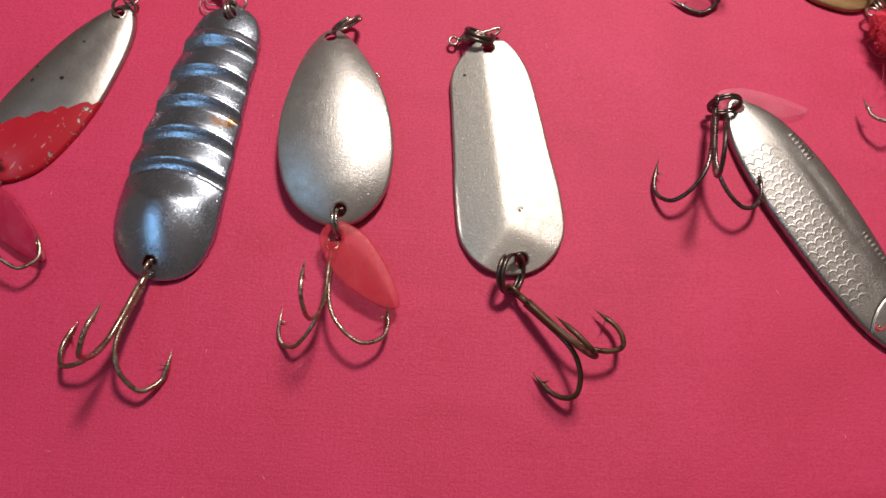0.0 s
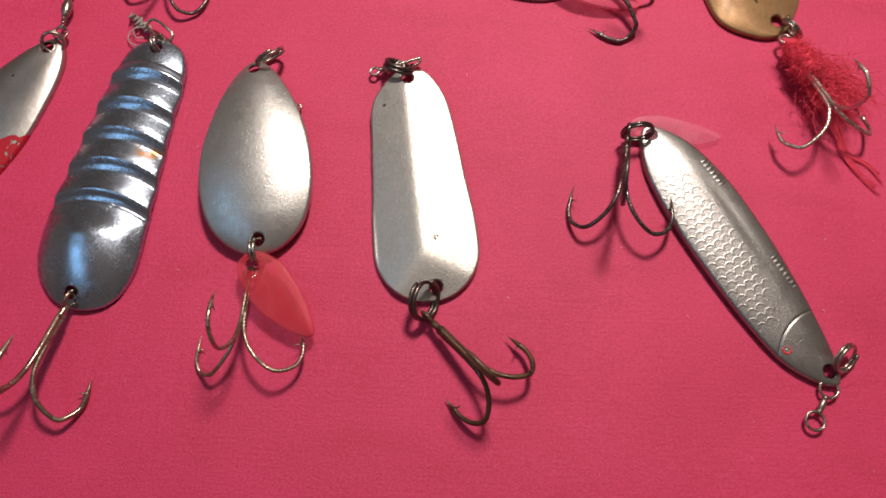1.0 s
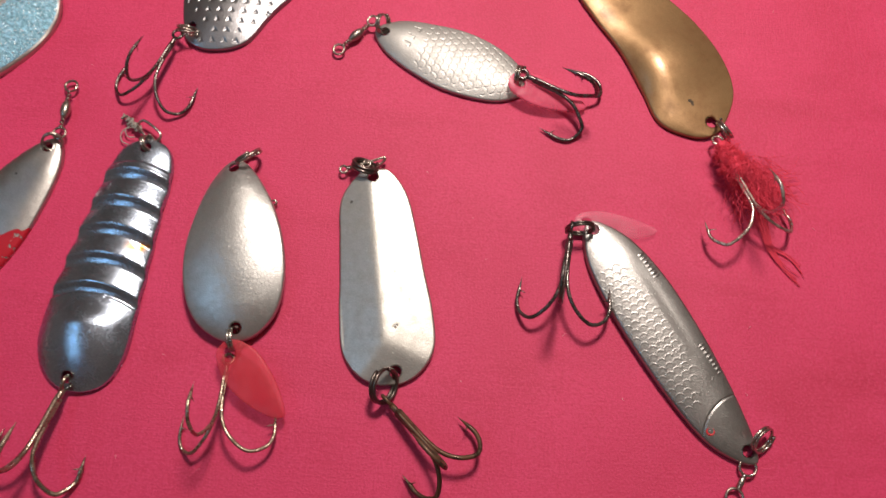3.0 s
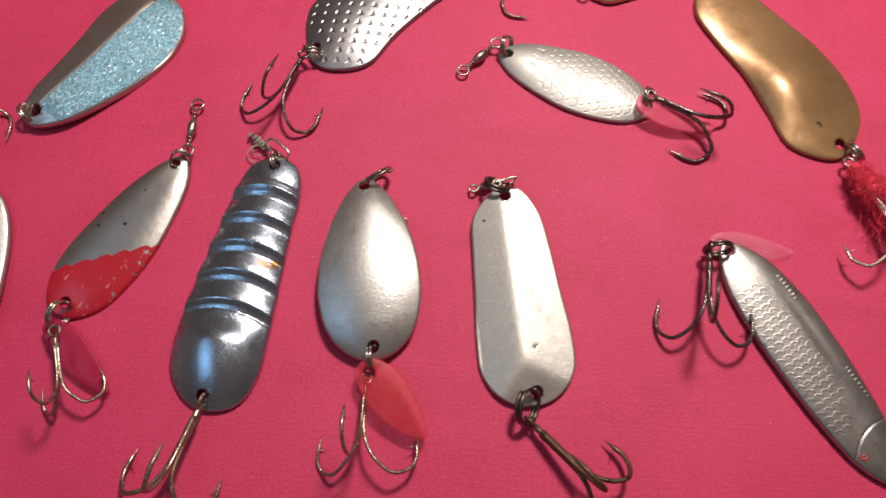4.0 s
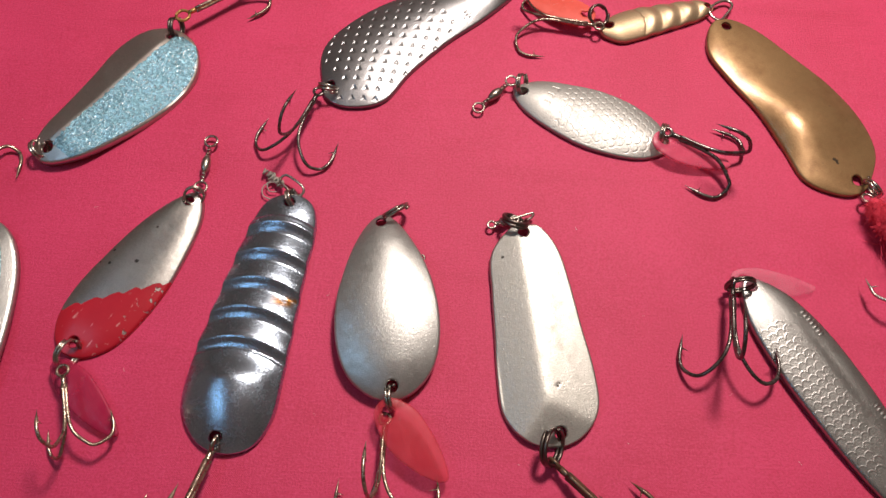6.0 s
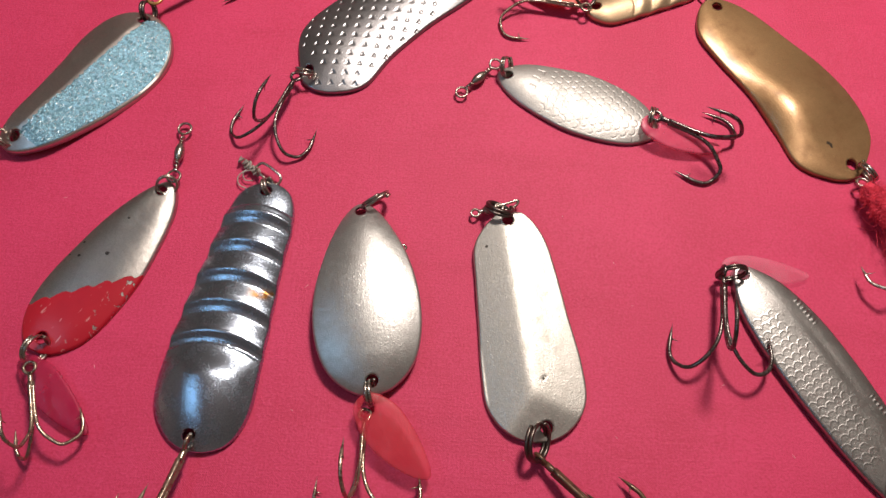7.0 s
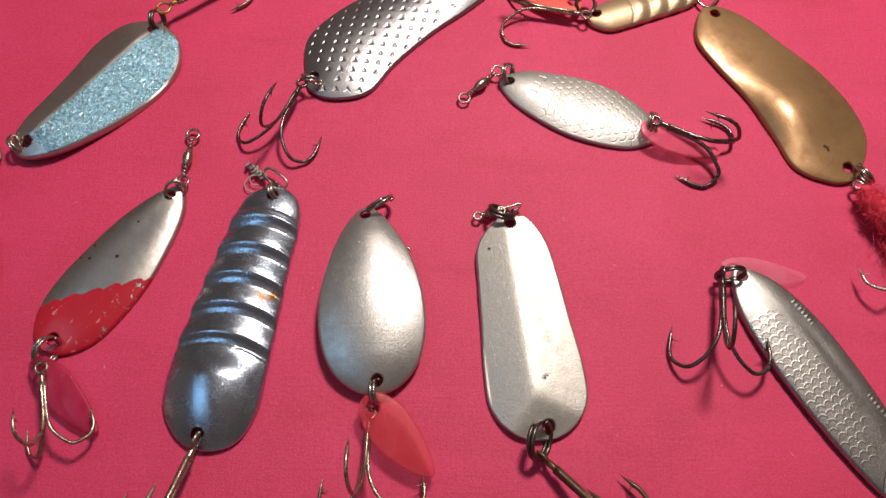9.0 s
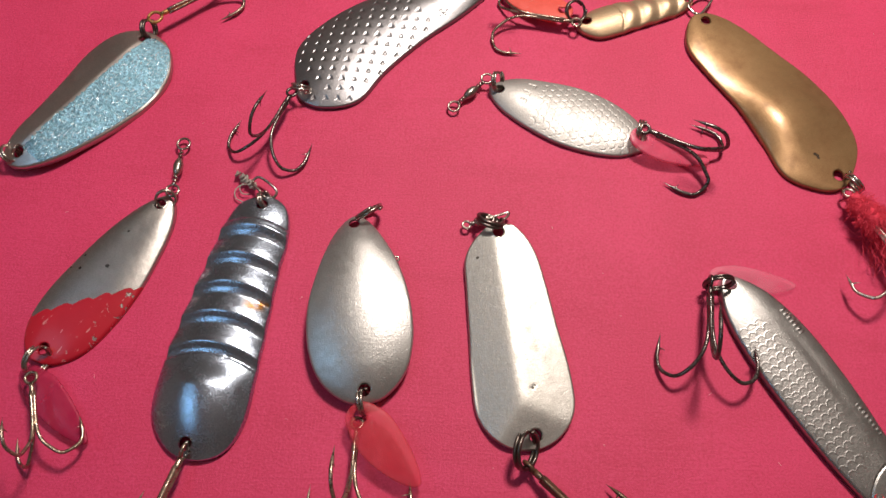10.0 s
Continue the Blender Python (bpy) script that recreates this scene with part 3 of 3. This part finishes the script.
FISH_SCALES = [(cx + (row % 2) * 1.1, 18.5 + row * 1.85) for row in range(22) for cx in np.arange(-9.1, 1.0, 2.2) if cx + (row % 2) * 1.1 > -8.6 and cx + (row % 2) * 1.1 < 1.3 - 0.12 * abs(row - 11) and not (row < 3 and cx > -3)]


def fish_height(x, y, v, s):
    along = np.clip(np.minimum(s, 1 - s) / 0.22, 0, 1)
    side = v - 0.2
    z = 1.1 * (1 - np.where(side < 0, np.abs(side / 1.2) ** 2.6, np.abs(side / 0.8) ** 2.0)) * (0.2 + 0.8 * np.sin(along * np.pi / 2)) - 0.15 * np.exp(-((v - 0.45) / 0.16) ** 2) * np.clip((s - 0.35) * 6, 0, 1) * np.clip((0.8 - s) * 6, 0, 1)
    z = z + 0.5 * (1 - ((s - 0.6) / 0.6) ** 2)
    z = z + scale_arcs(x, y, FISH_SCALES, 1.05, 0.1, 0.06)
    gill = np.hypot(x - 1.5, (y - 5.2))
    z = z - 0.2 * np.exp(-((gill - 11.2) / 0.2) ** 2) * (y > 8)
    for y0, y1, xf in ((50.0, 57.5, 6.3), (22.0, 30.0, 5.3)):
        comb = 0.5 + 0.5 * np.cos((y - y0) * 2 * np.pi / 1.15)
        z = z + 0.22 * comb * ((y > y0) & (y < y1)) * np.clip(1 - np.abs(x - xf) / 1.0, 0, 1)
    return z


ob, m = lure_at("fish_spoon_lure", 128.1, -26.9, 33.5, "cast silver fish-shaped spoon lure with scales and a red eye")
part("body", plate(71.5, [(-3.8, 2.0), (-7.6, 4.2), (-9.0, 6.4), (-9.2, 8.0), (-8.6, 8.5), (-6.8, 7.0), (-3.3, 3.5)], (-0.2, 0.1), fish_height, 1.4, [(-0.1, 68.9, 1.4), (-0.4, 3.4, 1.5)], 640, 150, 0.7, 0.05), M_FISH, ob)
bm = bmesh.new()
tube(bm, [Vector((-5.4 + math.cos(q) * 0.85, 12.0 + math.sin(q) * 0.85, 2.1 + 0.1 * math.cos(q))) * MM for q in (2 * math.pi * k / 20 for k in range(20))], 0.34 * MM, 8, True)
iris = part("eye", bm, M_EYE_RED, ob, "red enamel eye ring")
bm = bmesh.new()
bmesh.ops.create_uvsphere(bm, u_segments=12, v_segments=8, radius=0.5 * MM, matrix=Matrix.Translation((-5.4 * MM, 12.0 * MM, 2.1 * MM)) @ Matrix.Diagonal((1, 1, 0.6, 1)))
part("pupil", bm, M_FISH, iris)
split_ring(ob, m, (86.0, 29.8, 4.6), (0.05, -0.99, 0.12), 3.6, 0.36, M_RING_DARK)
split_ring(ob, m, (129.0, -21.6, 3.2), (0.55, -0.6, 0.6), 3.2, 0.38)
swivel(ob, m, (121.0, -36.6, 1.3), (126.6, -26.2, 1.2), M_RING, 2.0, 0.36, 0.6)
treble(ob, m, (83.5, 29.6, 6.0), -98.4, 8.0, 99.1, 24.1, 12.9, 11.5, 0.66, 0.5, M_HOOK_BLACK, "black nickel treble hook", upright=True)
tail_blade(ob, m, (88.0, 32.6), (106.8, 31.0), 7.4, 1.3, 0.6, M_BLADE_PALE, "clear pale pink plastic tail blade", 1.2)

# red-dipped spoon
ob, m = lure_at("red_dipped_spoon_lure", -80.9, 6.3, -28.4, "dull silver spoon lure with its end dipped in red lacquer")


def dip_height(x, y, v, s):
    along = np.clip(np.minimum(s, 1 - s) / 0.2, 0, 1)
    return 1.4 * (1 - np.abs(v) ** 3.0) * (0.3 + 0.7 * np.sin(along * np.pi / 2)) - 0.28 * np.clip(v, -0.8, 0.85)


part("body", plate(52.1, [(-5.2, 4.6), (-8.6, 8.6), (-9.7, 10.3), (-8.9, 10.4), (-7.4, 8.9), (-4.9, 6.8), (-2.0, 3.8)], (-0.2, 0.9), dip_height, 1.0, [(0.2, 48.9, 1.45), (0.0, 3.6, 1.45)], 150, 56), M_DIP, ob)
split_ring(ob, m, world_of(m, 1.0, 50.6, 2.6), (0.25, -0.7, 0.68), 2.5, 0.36)
swivel(ob, m, (-54.4, 69.6, 1.6), (-55.0, 51.6, 2.2), M_RING, 1.7, 0.34)
split_ring(ob, m, (-79.0, 6.0, 3.6), (0.95, -0.35, 0.15), 3.4, 0.42)
treble(ob, m, (-78.1, 1.3, 6.2), -71.8, 2.4, 223.6, 19.2, 9.4, 8.0, 0.59, 0.42, M_HOOK_LIGHT, "bronzed treble hook")
tail_blade(ob, m, (-80.4, 2.4), (-64.2, -12.6), 8.2, 2.0, 1.2, M_BLADE_RED, "clear red plastic tail blade", 1.2)


# punched spoon
def punched_marks():
    turn = Matrix.Rotation(radians(42.7), 2)
    out = []
    for j in range(-2, 24):
        for i in range(-12, 16):
            p = turn @ Vector((i * 3.35 + 0.5 * j, j * 3.05))
            centre = -6.5 + 0.27 * max(0, p.y - 28)
            half = 12.2 - 0.19 * max(0, p.y - 24)
            if 2.5 < p.y < 45 and abs(p.x - centre) < half and not (p.x < -2 and p.y < 6):
                out.append((p.x, p.y))
    return out


PUNCHED = punched_marks()


def punched_height(x, y, v, s):
    along = np.clip(np.minimum(s, 1 - s) / 0.2, 0, 1)
    z = 2.2 * (1 - v ** 2) * (0.05 + 0.95 * np.sin(along * np.pi / 2))
    c, t = math.cos(radians(-42.7)), math.sin(radians(-42.7))
    for px, py in PUNCHED:
        dx, dy = x - px, y - py
        near = (np.abs(dx) < 1.6) & (np.abs(dy) < 1.6)
        a, b = dx * c - dy * t, dx * t + dy * c
        d = np.maximum.reduce([-b - 0.62, 0.85 * a + 0.5 * b - 0.58, -0.85 * a + 0.5 * b - 0.58])
        z = z - np.where(near & (d < 0), 0.3 * np.clip(-d / 0.34, 0, 1) * (0.6 + 0.5 * b), 0)
    for k in range(6):
        q = k * math.pi / 3
        z = z - 0.15 * np.exp(-(np.hypot(x - 3.4 - 1.5 * math.cos(q), y - 49.2 - 1.5 * math.sin(q)) / 0.3) ** 2)
    z = z - 0.2 * np.exp(-((np.hypot(x - 3.4, y - 49.2) - 0.6) / 0.2) ** 2)
    return z


ob, m = lure_at("punched_spoon_lure", -20.7, 80.4, -42.7, "curved steel spoon lure punched with rows of triangles")
part("body", plate(76.0, [(-9.8, 2.4), (-18.2, 7.6), (-19.6, 6.0), (-16.6, 6.0), (-9.0, 7.6), (-0.8, 7.9), (2.2, 7.0)], (-4.4, 5.0), punched_height, 1.0, [(-6.9, 3.6, 1.5), (4.4, 72.4, 1.5)], 400, 150), M_HAM, ob)
split_ring(ob, m, (-23.6, 85.6, 3.6), (0.2, 0.75, 0.65), 2.6, 0.42)
treble(ob, m, (-25.9, 83.7, 4.2), -109.1, 5.8, 89.5, 21.7, 12.5, 11.1, 0.64, 0.45, M_HOOK_BLACK, "dark nickel treble hook")

# glitter spoons: a keeled body, one flank foiled
def keel_height(crown, right_slope):
    def height(x, y, v, s):
        along = np.sin(np.clip(np.minimum(s, 1 - s) / 0.2, 0, 1) * np.pi / 2)
        keel = -0.3 + 0.3 * np.sin(s * 5)
        left = crown - np.clip(keel - x, 0, 99) ** 1.3 * 0.11
        right = crown - np.clip(x - keel, 0, 99) * right_slope - np.clip(x - keel - 4, 0, 99) ** 2 * 0.013
        return np.maximum(np.where(x < keel, left, right), 0.0) * (0.35 + 0.65 * along)
    return height


GLITTER_PROFILE = [(-3.9, 4.4), (-5.5, 8.7), (-6.6, 11.6), (-8.3, 13.8), (-10.4, 14.7), (-9.0, 12.9), (-4.8, 8.0)]


def foil_on(ob, m, profile, shrink, length, height, material, lo, hi, label):
    """The foil, laid 0.1 mm over one flank."""
    bm = plate(length, [(0.5, max(0.9, b * shrink)) for a, b in profile], (0.9, 1.8), lambda x, y, v, s: height(x, y, v, s * 1.0), 0.12, [], 120, 40, 0.3, 1.5)
    for p in bm.verts:
        if p.co.x < 1.2 * MM:
            p.co.x += 0.9 * MM * noise.noise((p.co.y * 700, 0.5, 2.0)) + 0.4 * MM * noise.noise((p.co.y * 2600, 1.5, 2.0))
    geom = [p for p in bm.verts if not lo * MM < p.co.y < hi * MM]
    bmesh.ops.delete(bm, geom=geom, context="VERTS")
    return part("foil", bm, material, ob, label)


ob, m = lure_at("blue_foil_spoon_lure", -100.2, 59.6, -36.4, "keeled steel spoon lure with blue glitter foil on one flank")
part("body", plate(54.6, GLITTER_PROFILE, (-0.2, 1.6), keel_height(4.3, 0.2), 1.2, [(0.1, 4.2, 1.7), (-0.7, 51.2, 1.6)], 150, 60, 1.0), M_STEEL, ob)
foil_on(ob, m, GLITTER_PROFILE, 0.95, 54.6, keel_height(4.3, 0.2), M_GLITTER, 5.6, 53.4, "blue glitter foil")
split_ring(ob, m, world_of(m, -1.6, 2.6, 3.4), (0.75, 0.35, 0.45), 2.7, 0.42)
split_ring(ob, m, (-69.9, 104.6, 3.8), (0.95, -0.1, 0.25), 2.7, 0.45, M_RING_DARK)
treble(ob, m, (-67.8, 107.4, 5.9), 38.0, -3.0, 90.1, 25.4, 8.8, 9.6, 0.65, 0.5, M_HOOK, "gilt and rusty treble hook", M_HOOK_GOLD, 1.9)

SIDE_PROFILE = [(a * 0.8, b * 0.78) for a, b in GLITTER_PROFILE]
ob, m = lure_at("turquoise_foil_spoon_lure", -101.8, -11.3, 11.0, "turquoise glitter spoon lure with its edge highlight made as bare silver")
# the foil stops short; bare silver along the edge stands in for its highlight
part("body", plate(54.0, SIDE_PROFILE, (-0.2, 1.2), keel_height(3.6, 0.16), 1.2, [(0.1, 4.2, 1.5), (-0.6, 50.8, 1.5)], 140, 56, 1.0), M_OVAL, ob)
foil_on(ob, m, SIDE_PROFILE, 0.7, 54.0, keel_height(3.6, 0.16), M_GLITTER_PALE, 4.5, 53.0, "turquoise glitter foil")
split_ring(ob, m, world_of(m, -0.6, 52.4, 3.2), (0.95, 0.1, 0.3), 2.8, 0.45, M_RING_DARK)
treble(ob, m, (-113.6, 43.0, 4.2), 92.0, 3.0, 92.0, 20.5, 9.5, 9.6, 0.62, 0.48, M_HOOK, "bronzed treble hook")


# small stamped spoon
MINI_SCALES = [(cx + (row % 2) * 1.15, 14.5 + row * 2.1) for row in range(14) for cx in np.arange(-9.2, 9.6, 2.3) if abs(cx + (row % 2) * 1.15) < 8.4 - 0.03 * (row - 5) ** 2]


def mini_height(x, y, v, s):
    along = np.sin(np.clip(np.minimum(s, 1 - s) / 0.2, 0, 1) * np.pi / 2)
    z = 1.5 * (1 - v ** 2) * (0.25 + 0.75 * along)
    z = z - scale_arcs(x, y, MINI_SCALES, 1.22, 0.12, 0.11)
    for bx, by, long, wide in ((-4.4, 11.0, 0.16, 0.9), (-3.9, 12.0, 0.7, 0.14), (-1.6, 10.4, 0.16, 0.8), (-1.0, 11.4, 0.6, 0.14), (1.2, 10.2, 0.16, 0.9), (1.8, 11.2, 0.6, 0.14), (-5.4, 5.2, 0.3, 0.3)):
        z = z - 0.12 * ((np.abs(x - bx) < long) & (np.abs(y - by) < wide))
    return z


ob, m = lure_at("stamped_spoon_lure", 29.4, 89.1, -110.9, "small pale silver spoon lure stamped with fish scales")
part("body", plate(47.0, [(-2.7, 3.2), (-5.9, 6.3), (-7.8, 8.6), (-9.1, 10.1), (-8.4, 9.7), (-5.9, 7.9), (-2.1, 4.4)], (0.2, 1.4), mini_height, 0.8, [(0.2, 2.9, 1.35), (-0.9, 43.6, 1.3)], 280, 110), M_MINI, ob)
split_ring(ob, m, world_of(m, -1.2, 1.8, 3.0), (0.85, -0.25, 0.35), 2.6, 0.38)
swivel(ob, m, (18.2, 80.8, 1.5), (29.6, 92.0, 2.4), M_RING, 1.55, 0.34)
split_ring(ob, m, (70.2, 73.6, 4.2), (0.92, -0.3, 0.15), 2.7, 0.36)
treble(ob, m, (71.0, 73.6, 5.2), -26.6, 1.5, 90.8, 21.0, 11.8, 10.7, 0.57, 0.52, M_HOOK_BLACK, "black nickel treble hook")
tail_blade(ob, m, (70.0, 71.4), (88.6, 65.9), 9.0, 3.9, 1.4, M_BLADE_CLOUD, "clear pink plastic tail blade", 1.2)

# brass spoon with red wool on its hook
def brass_height(x, y, v, s):
    along = np.sin(np.clip(np.minimum(s, 1 - s) / 0.15, 0, 1) * np.pi / 2)
    w = np.where(v < -0.35, (v + 0.35) / 0.65, (v + 0.35) / 1.35)
    flat = 0.9 * (1 - w ** 2) * (0.3 + 0.7 * along)
    return flat + 2.6 * np.exp(-((s - 0.37) / 0.18) ** 2) * (1 - w ** 2)


ob, m = lure_at("brass_spoon_lure", 120.7, 57.5, 25.8, "aged brass curved spoon lure with brown patina")
part("body", plate(66.0, [(-3.2, 8.3), (-8.7, 14.8), (-8.4, 17.0), (-8.1, 15.6), (-9.8, 11.6), (-10.3, 7.9), (-6.2, 3.4)], (2.6, -1.6), brass_height, 1.0, [(-0.6, 62.6, 1.5), (4.0, 3.6, 1.6)], 160, 60), M_BRASS, ob)
split_ring(ob, m, (125.6, 59.6, 3.0), (0.78, 0.5, 0.38), 2.9, 0.42)
hook = treble(ob, m, (123.4, 56.2, 3.6), -73.5, 15.0, 84.9, 28.8, 12.4, 8.9, 0.76, 0.45, M_HOOK_SILVER, "nickel treble hook wrapped in red wool")
rnd = random.Random(7)
bm = bmesh.new()
wool_d = Vector((math.cos(radians(-62)), math.sin(radians(-62)), 0.16)).normalized()
side_d = Vector((wool_d.y, -wool_d.x, 0)).normalized()
up_d = side_d.cross(wool_d)
root = Vector((123.6, 55.0, 4.3))


def wool_radius(t):
    return 1.7 + 2.0 * math.sin(min(t / 9.0, 1.0) * math.pi / 2) + 0.12 * max(0.0, t - 9.0)


# matted core, lumpy and open at its lower end
rings = []
for i in range(40):
    t = 10.5 * i / 39
    ring = []
    for k in range(28):
        q = 2 * math.pi * k / 28
        r = wool_radius(t) * 0.82 * (1 if t < 9 else 1 - 0.35 * (t - 9))
        r *= 1 + 0.3 * noise.noise((math.cos(q) * 1.3, math.sin(q) * 1.3, t * 0.45)) + 0.16 * noise.noise((math.cos(q) * 4, math.sin(q) * 4, t * 1.6))
        p = root + wool_d * t + side_d * math.cos(q) * r + up_d * math.sin(q) * r * 0.8
        ring.append(bm.verts.new(Vector((p.x, p.y, max(0.3, p.z))) * MM))
    rings.append(ring)
for a, b in zip(rings, rings[1:]):
    for k in range(28):
        bm.faces.new((a[k], a[(k + 1) % 28], b[(k + 1) % 28], b[k]))
bm.faces.new(rings[0][::-1])
bm.faces.new(rings[-1])


def fibre(p, way, count, step, curl, thin):
    pts = []
    for j in range(count):
        pts.append((p.x, p.y, max(0.3, p.z)))
        way = (way + Vector((rnd.uniform(-1, 1), rnd.uniform(-1, 1), rnd.uniform(-0.7, 0.55))) * curl).normalized()
        p = p + way * step * rnd.uniform(0.6, 1.3)
    tube(bm, [q * MM for q in smooth_path(pts, 3)], thin * MM, 4)


# fuzz on the core
for k in range(1100):
    t, q = rnd.uniform(0, 10.5), rnd.uniform(0, 6.28)
    r = wool_radius(t) * rnd.uniform(0.75, 0.95)
    out = side_d * math.cos(q) + up_d * math.sin(q) * 0.8
    turn_d = side_d * -math.sin(q) + up_d * math.cos(q)
    fibre(root + wool_d * t + out * r, (out * rnd.uniform(-0.2, 0.12) + turn_d * rnd.uniform(-1, 1) + wool_d * rnd.uniform(-0.1, 0.9)).normalized(), 7, 0.6, 0.3, rnd.uniform(0.03, 0.06))
# loose veil round the bends
for k in range(620):
    p = root + wool_d * rnd.uniform(7, 17) + side_d * rnd.gauss(-1.6, 2.3) + up_d * rnd.uniform(-4.0, 1.0)
    fibre(p, (wool_d + side_d * rnd.uniform(-0.75, 0.4) + up_d * rnd.uniform(-0.3, 0.15)).normalized(), rnd.randint(6, 11), 1.15, 0.42, rnd.uniform(0.035, 0.085))
# loop of yarn hanging out at the side, and the trailing ends
for k in range(26):
    fibre(root + wool_d * rnd.uniform(6.5, 9) + side_d * rnd.uniform(1.8, 2.8), (side_d * 0.8 + wool_d * rnd.uniform(-0.3, 0.7)).normalized(), 7, 0.6, 0.75, 0.07)
for k in range(34):
    a, b = rnd.uniform(-1, 1), rnd.uniform(-1, 1)
    fork = 2.2 if k % 3 == 0 else 0.0
    pts = [(133.6 + a * 1.6, 36.0 + b * 1.5, 2.2), (135.0 + a * 1.2, 31.5 + b, 1.2), (136.0 + a * 0.9, 27.0 + b * 0.8 + fork * 0.4, 0.7), (138.8 + a * 0.7 + fork, 22.6 + b * 0.7 + fork, 0.5), (142.5 + a * 0.6 + fork * 0.6, 19.0 + b * 1.8 + fork, 0.35)]
    tube(bm, [p * MM for p in smooth_path(pts[:rnd.choice((3, 4, 5, 5))], 5)], rnd.uniform(0.05, 0.1) * MM, 4)
wool = part("wool", bm, M_YARN, ob, "frayed red wool", m)
wool["kind"] = "stuff"


# small wavy brass spoon at the far edge
def gold_height(x, y, v, s):
    along = np.sin(np.clip(np.minimum(s, 1 - s) / 0.18, 0, 1) * np.pi / 2)
    phase = (y - 1.6 * (1 - v ** 2) - 12.0) / 5.9
    f = phase - np.floor(phase)
    tooth = np.where(f < 0.45, np.sin(f / 0.45 * np.pi / 2), 0.5 + 0.5 * np.cos((f - 0.45) / 0.55 * np.pi))
    return 1.6 * (1 - v ** 2) ** 0.9 * (0.3 + 0.7 * along) + np.where((phase > 0) & (phase < 4), 0.55 * tooth - 0.25, 0)


ob, m = lure_at("wavy_brass_spoon_lure", 55.3, 110.1, -72.4, "small wavy golden brass spoon lure with a coral tail blade")
part("body", plate(36.5, [(-2.8, 2.2), (-5.0, 4.8), (-5.8, 4.9), (-5.4, 4.3), (-4.8, 3.7), (-4.0, 3.0), (-1.9, 1.4)], (-0.6, -0.4), gold_height, 0.9, [(-1.4, 2.9, 1.4), (-0.4, 34.2, 1.1)], 170, 44), M_GOLD, ob)
cut_wire("snap", ob, m, [(88.4, 119.6, 1.6), (89.4, 117.0, 1.4), (91.4, 116.2, 1.3), (93.0, 117.6, 1.3), (95.6, 121.6, 1.4), (94.4, 123.4, 1.4), (91.4, 122.6, 1.6)], 0.42, M_RING, "wire snap", True)
split_ring(ob, m, (54.4, 114.6, 3.4), (0.35, -0.5, 0.8), 3.0, 0.4, M_RING_DARK)
treble(ob, m, (54.4, 110.4, 3.6), 171.0, 1.0, 100.0, 23.5, 12.4, 9.4, 0.6, 0.42, M_HOOK, "dark bronzed treble hook")
tail_blade(ob, m, (50.6, 114.8), (33.0, 121.5), 9.6, 2.6, 1.4, M_BLADE_SOLID, "coral red plastic tail blade", 1.1)

# lint on the cloth
bm = bmesh.new()
for k in range(46):
    x, y, q = rnd.uniform(-110, 150), rnd.uniform(-70, 125), rnd.uniform(0, 6.28)
    long = rnd.uniform(0.3, 1.1)
    tube(bm, [Vector((x + math.cos(q) * long * t, y + math.sin(q) * long * t + 0.1 * math.sin(t * 3), 0.05)) * MM for t in (0, 0.5, 1)], 0.035 * MM, 4)
lint = finish("lint", bm, M_LINT)
tagged(lint, "tiny pale fibres of lint on the pink cloth", "lint", kind="stuff")
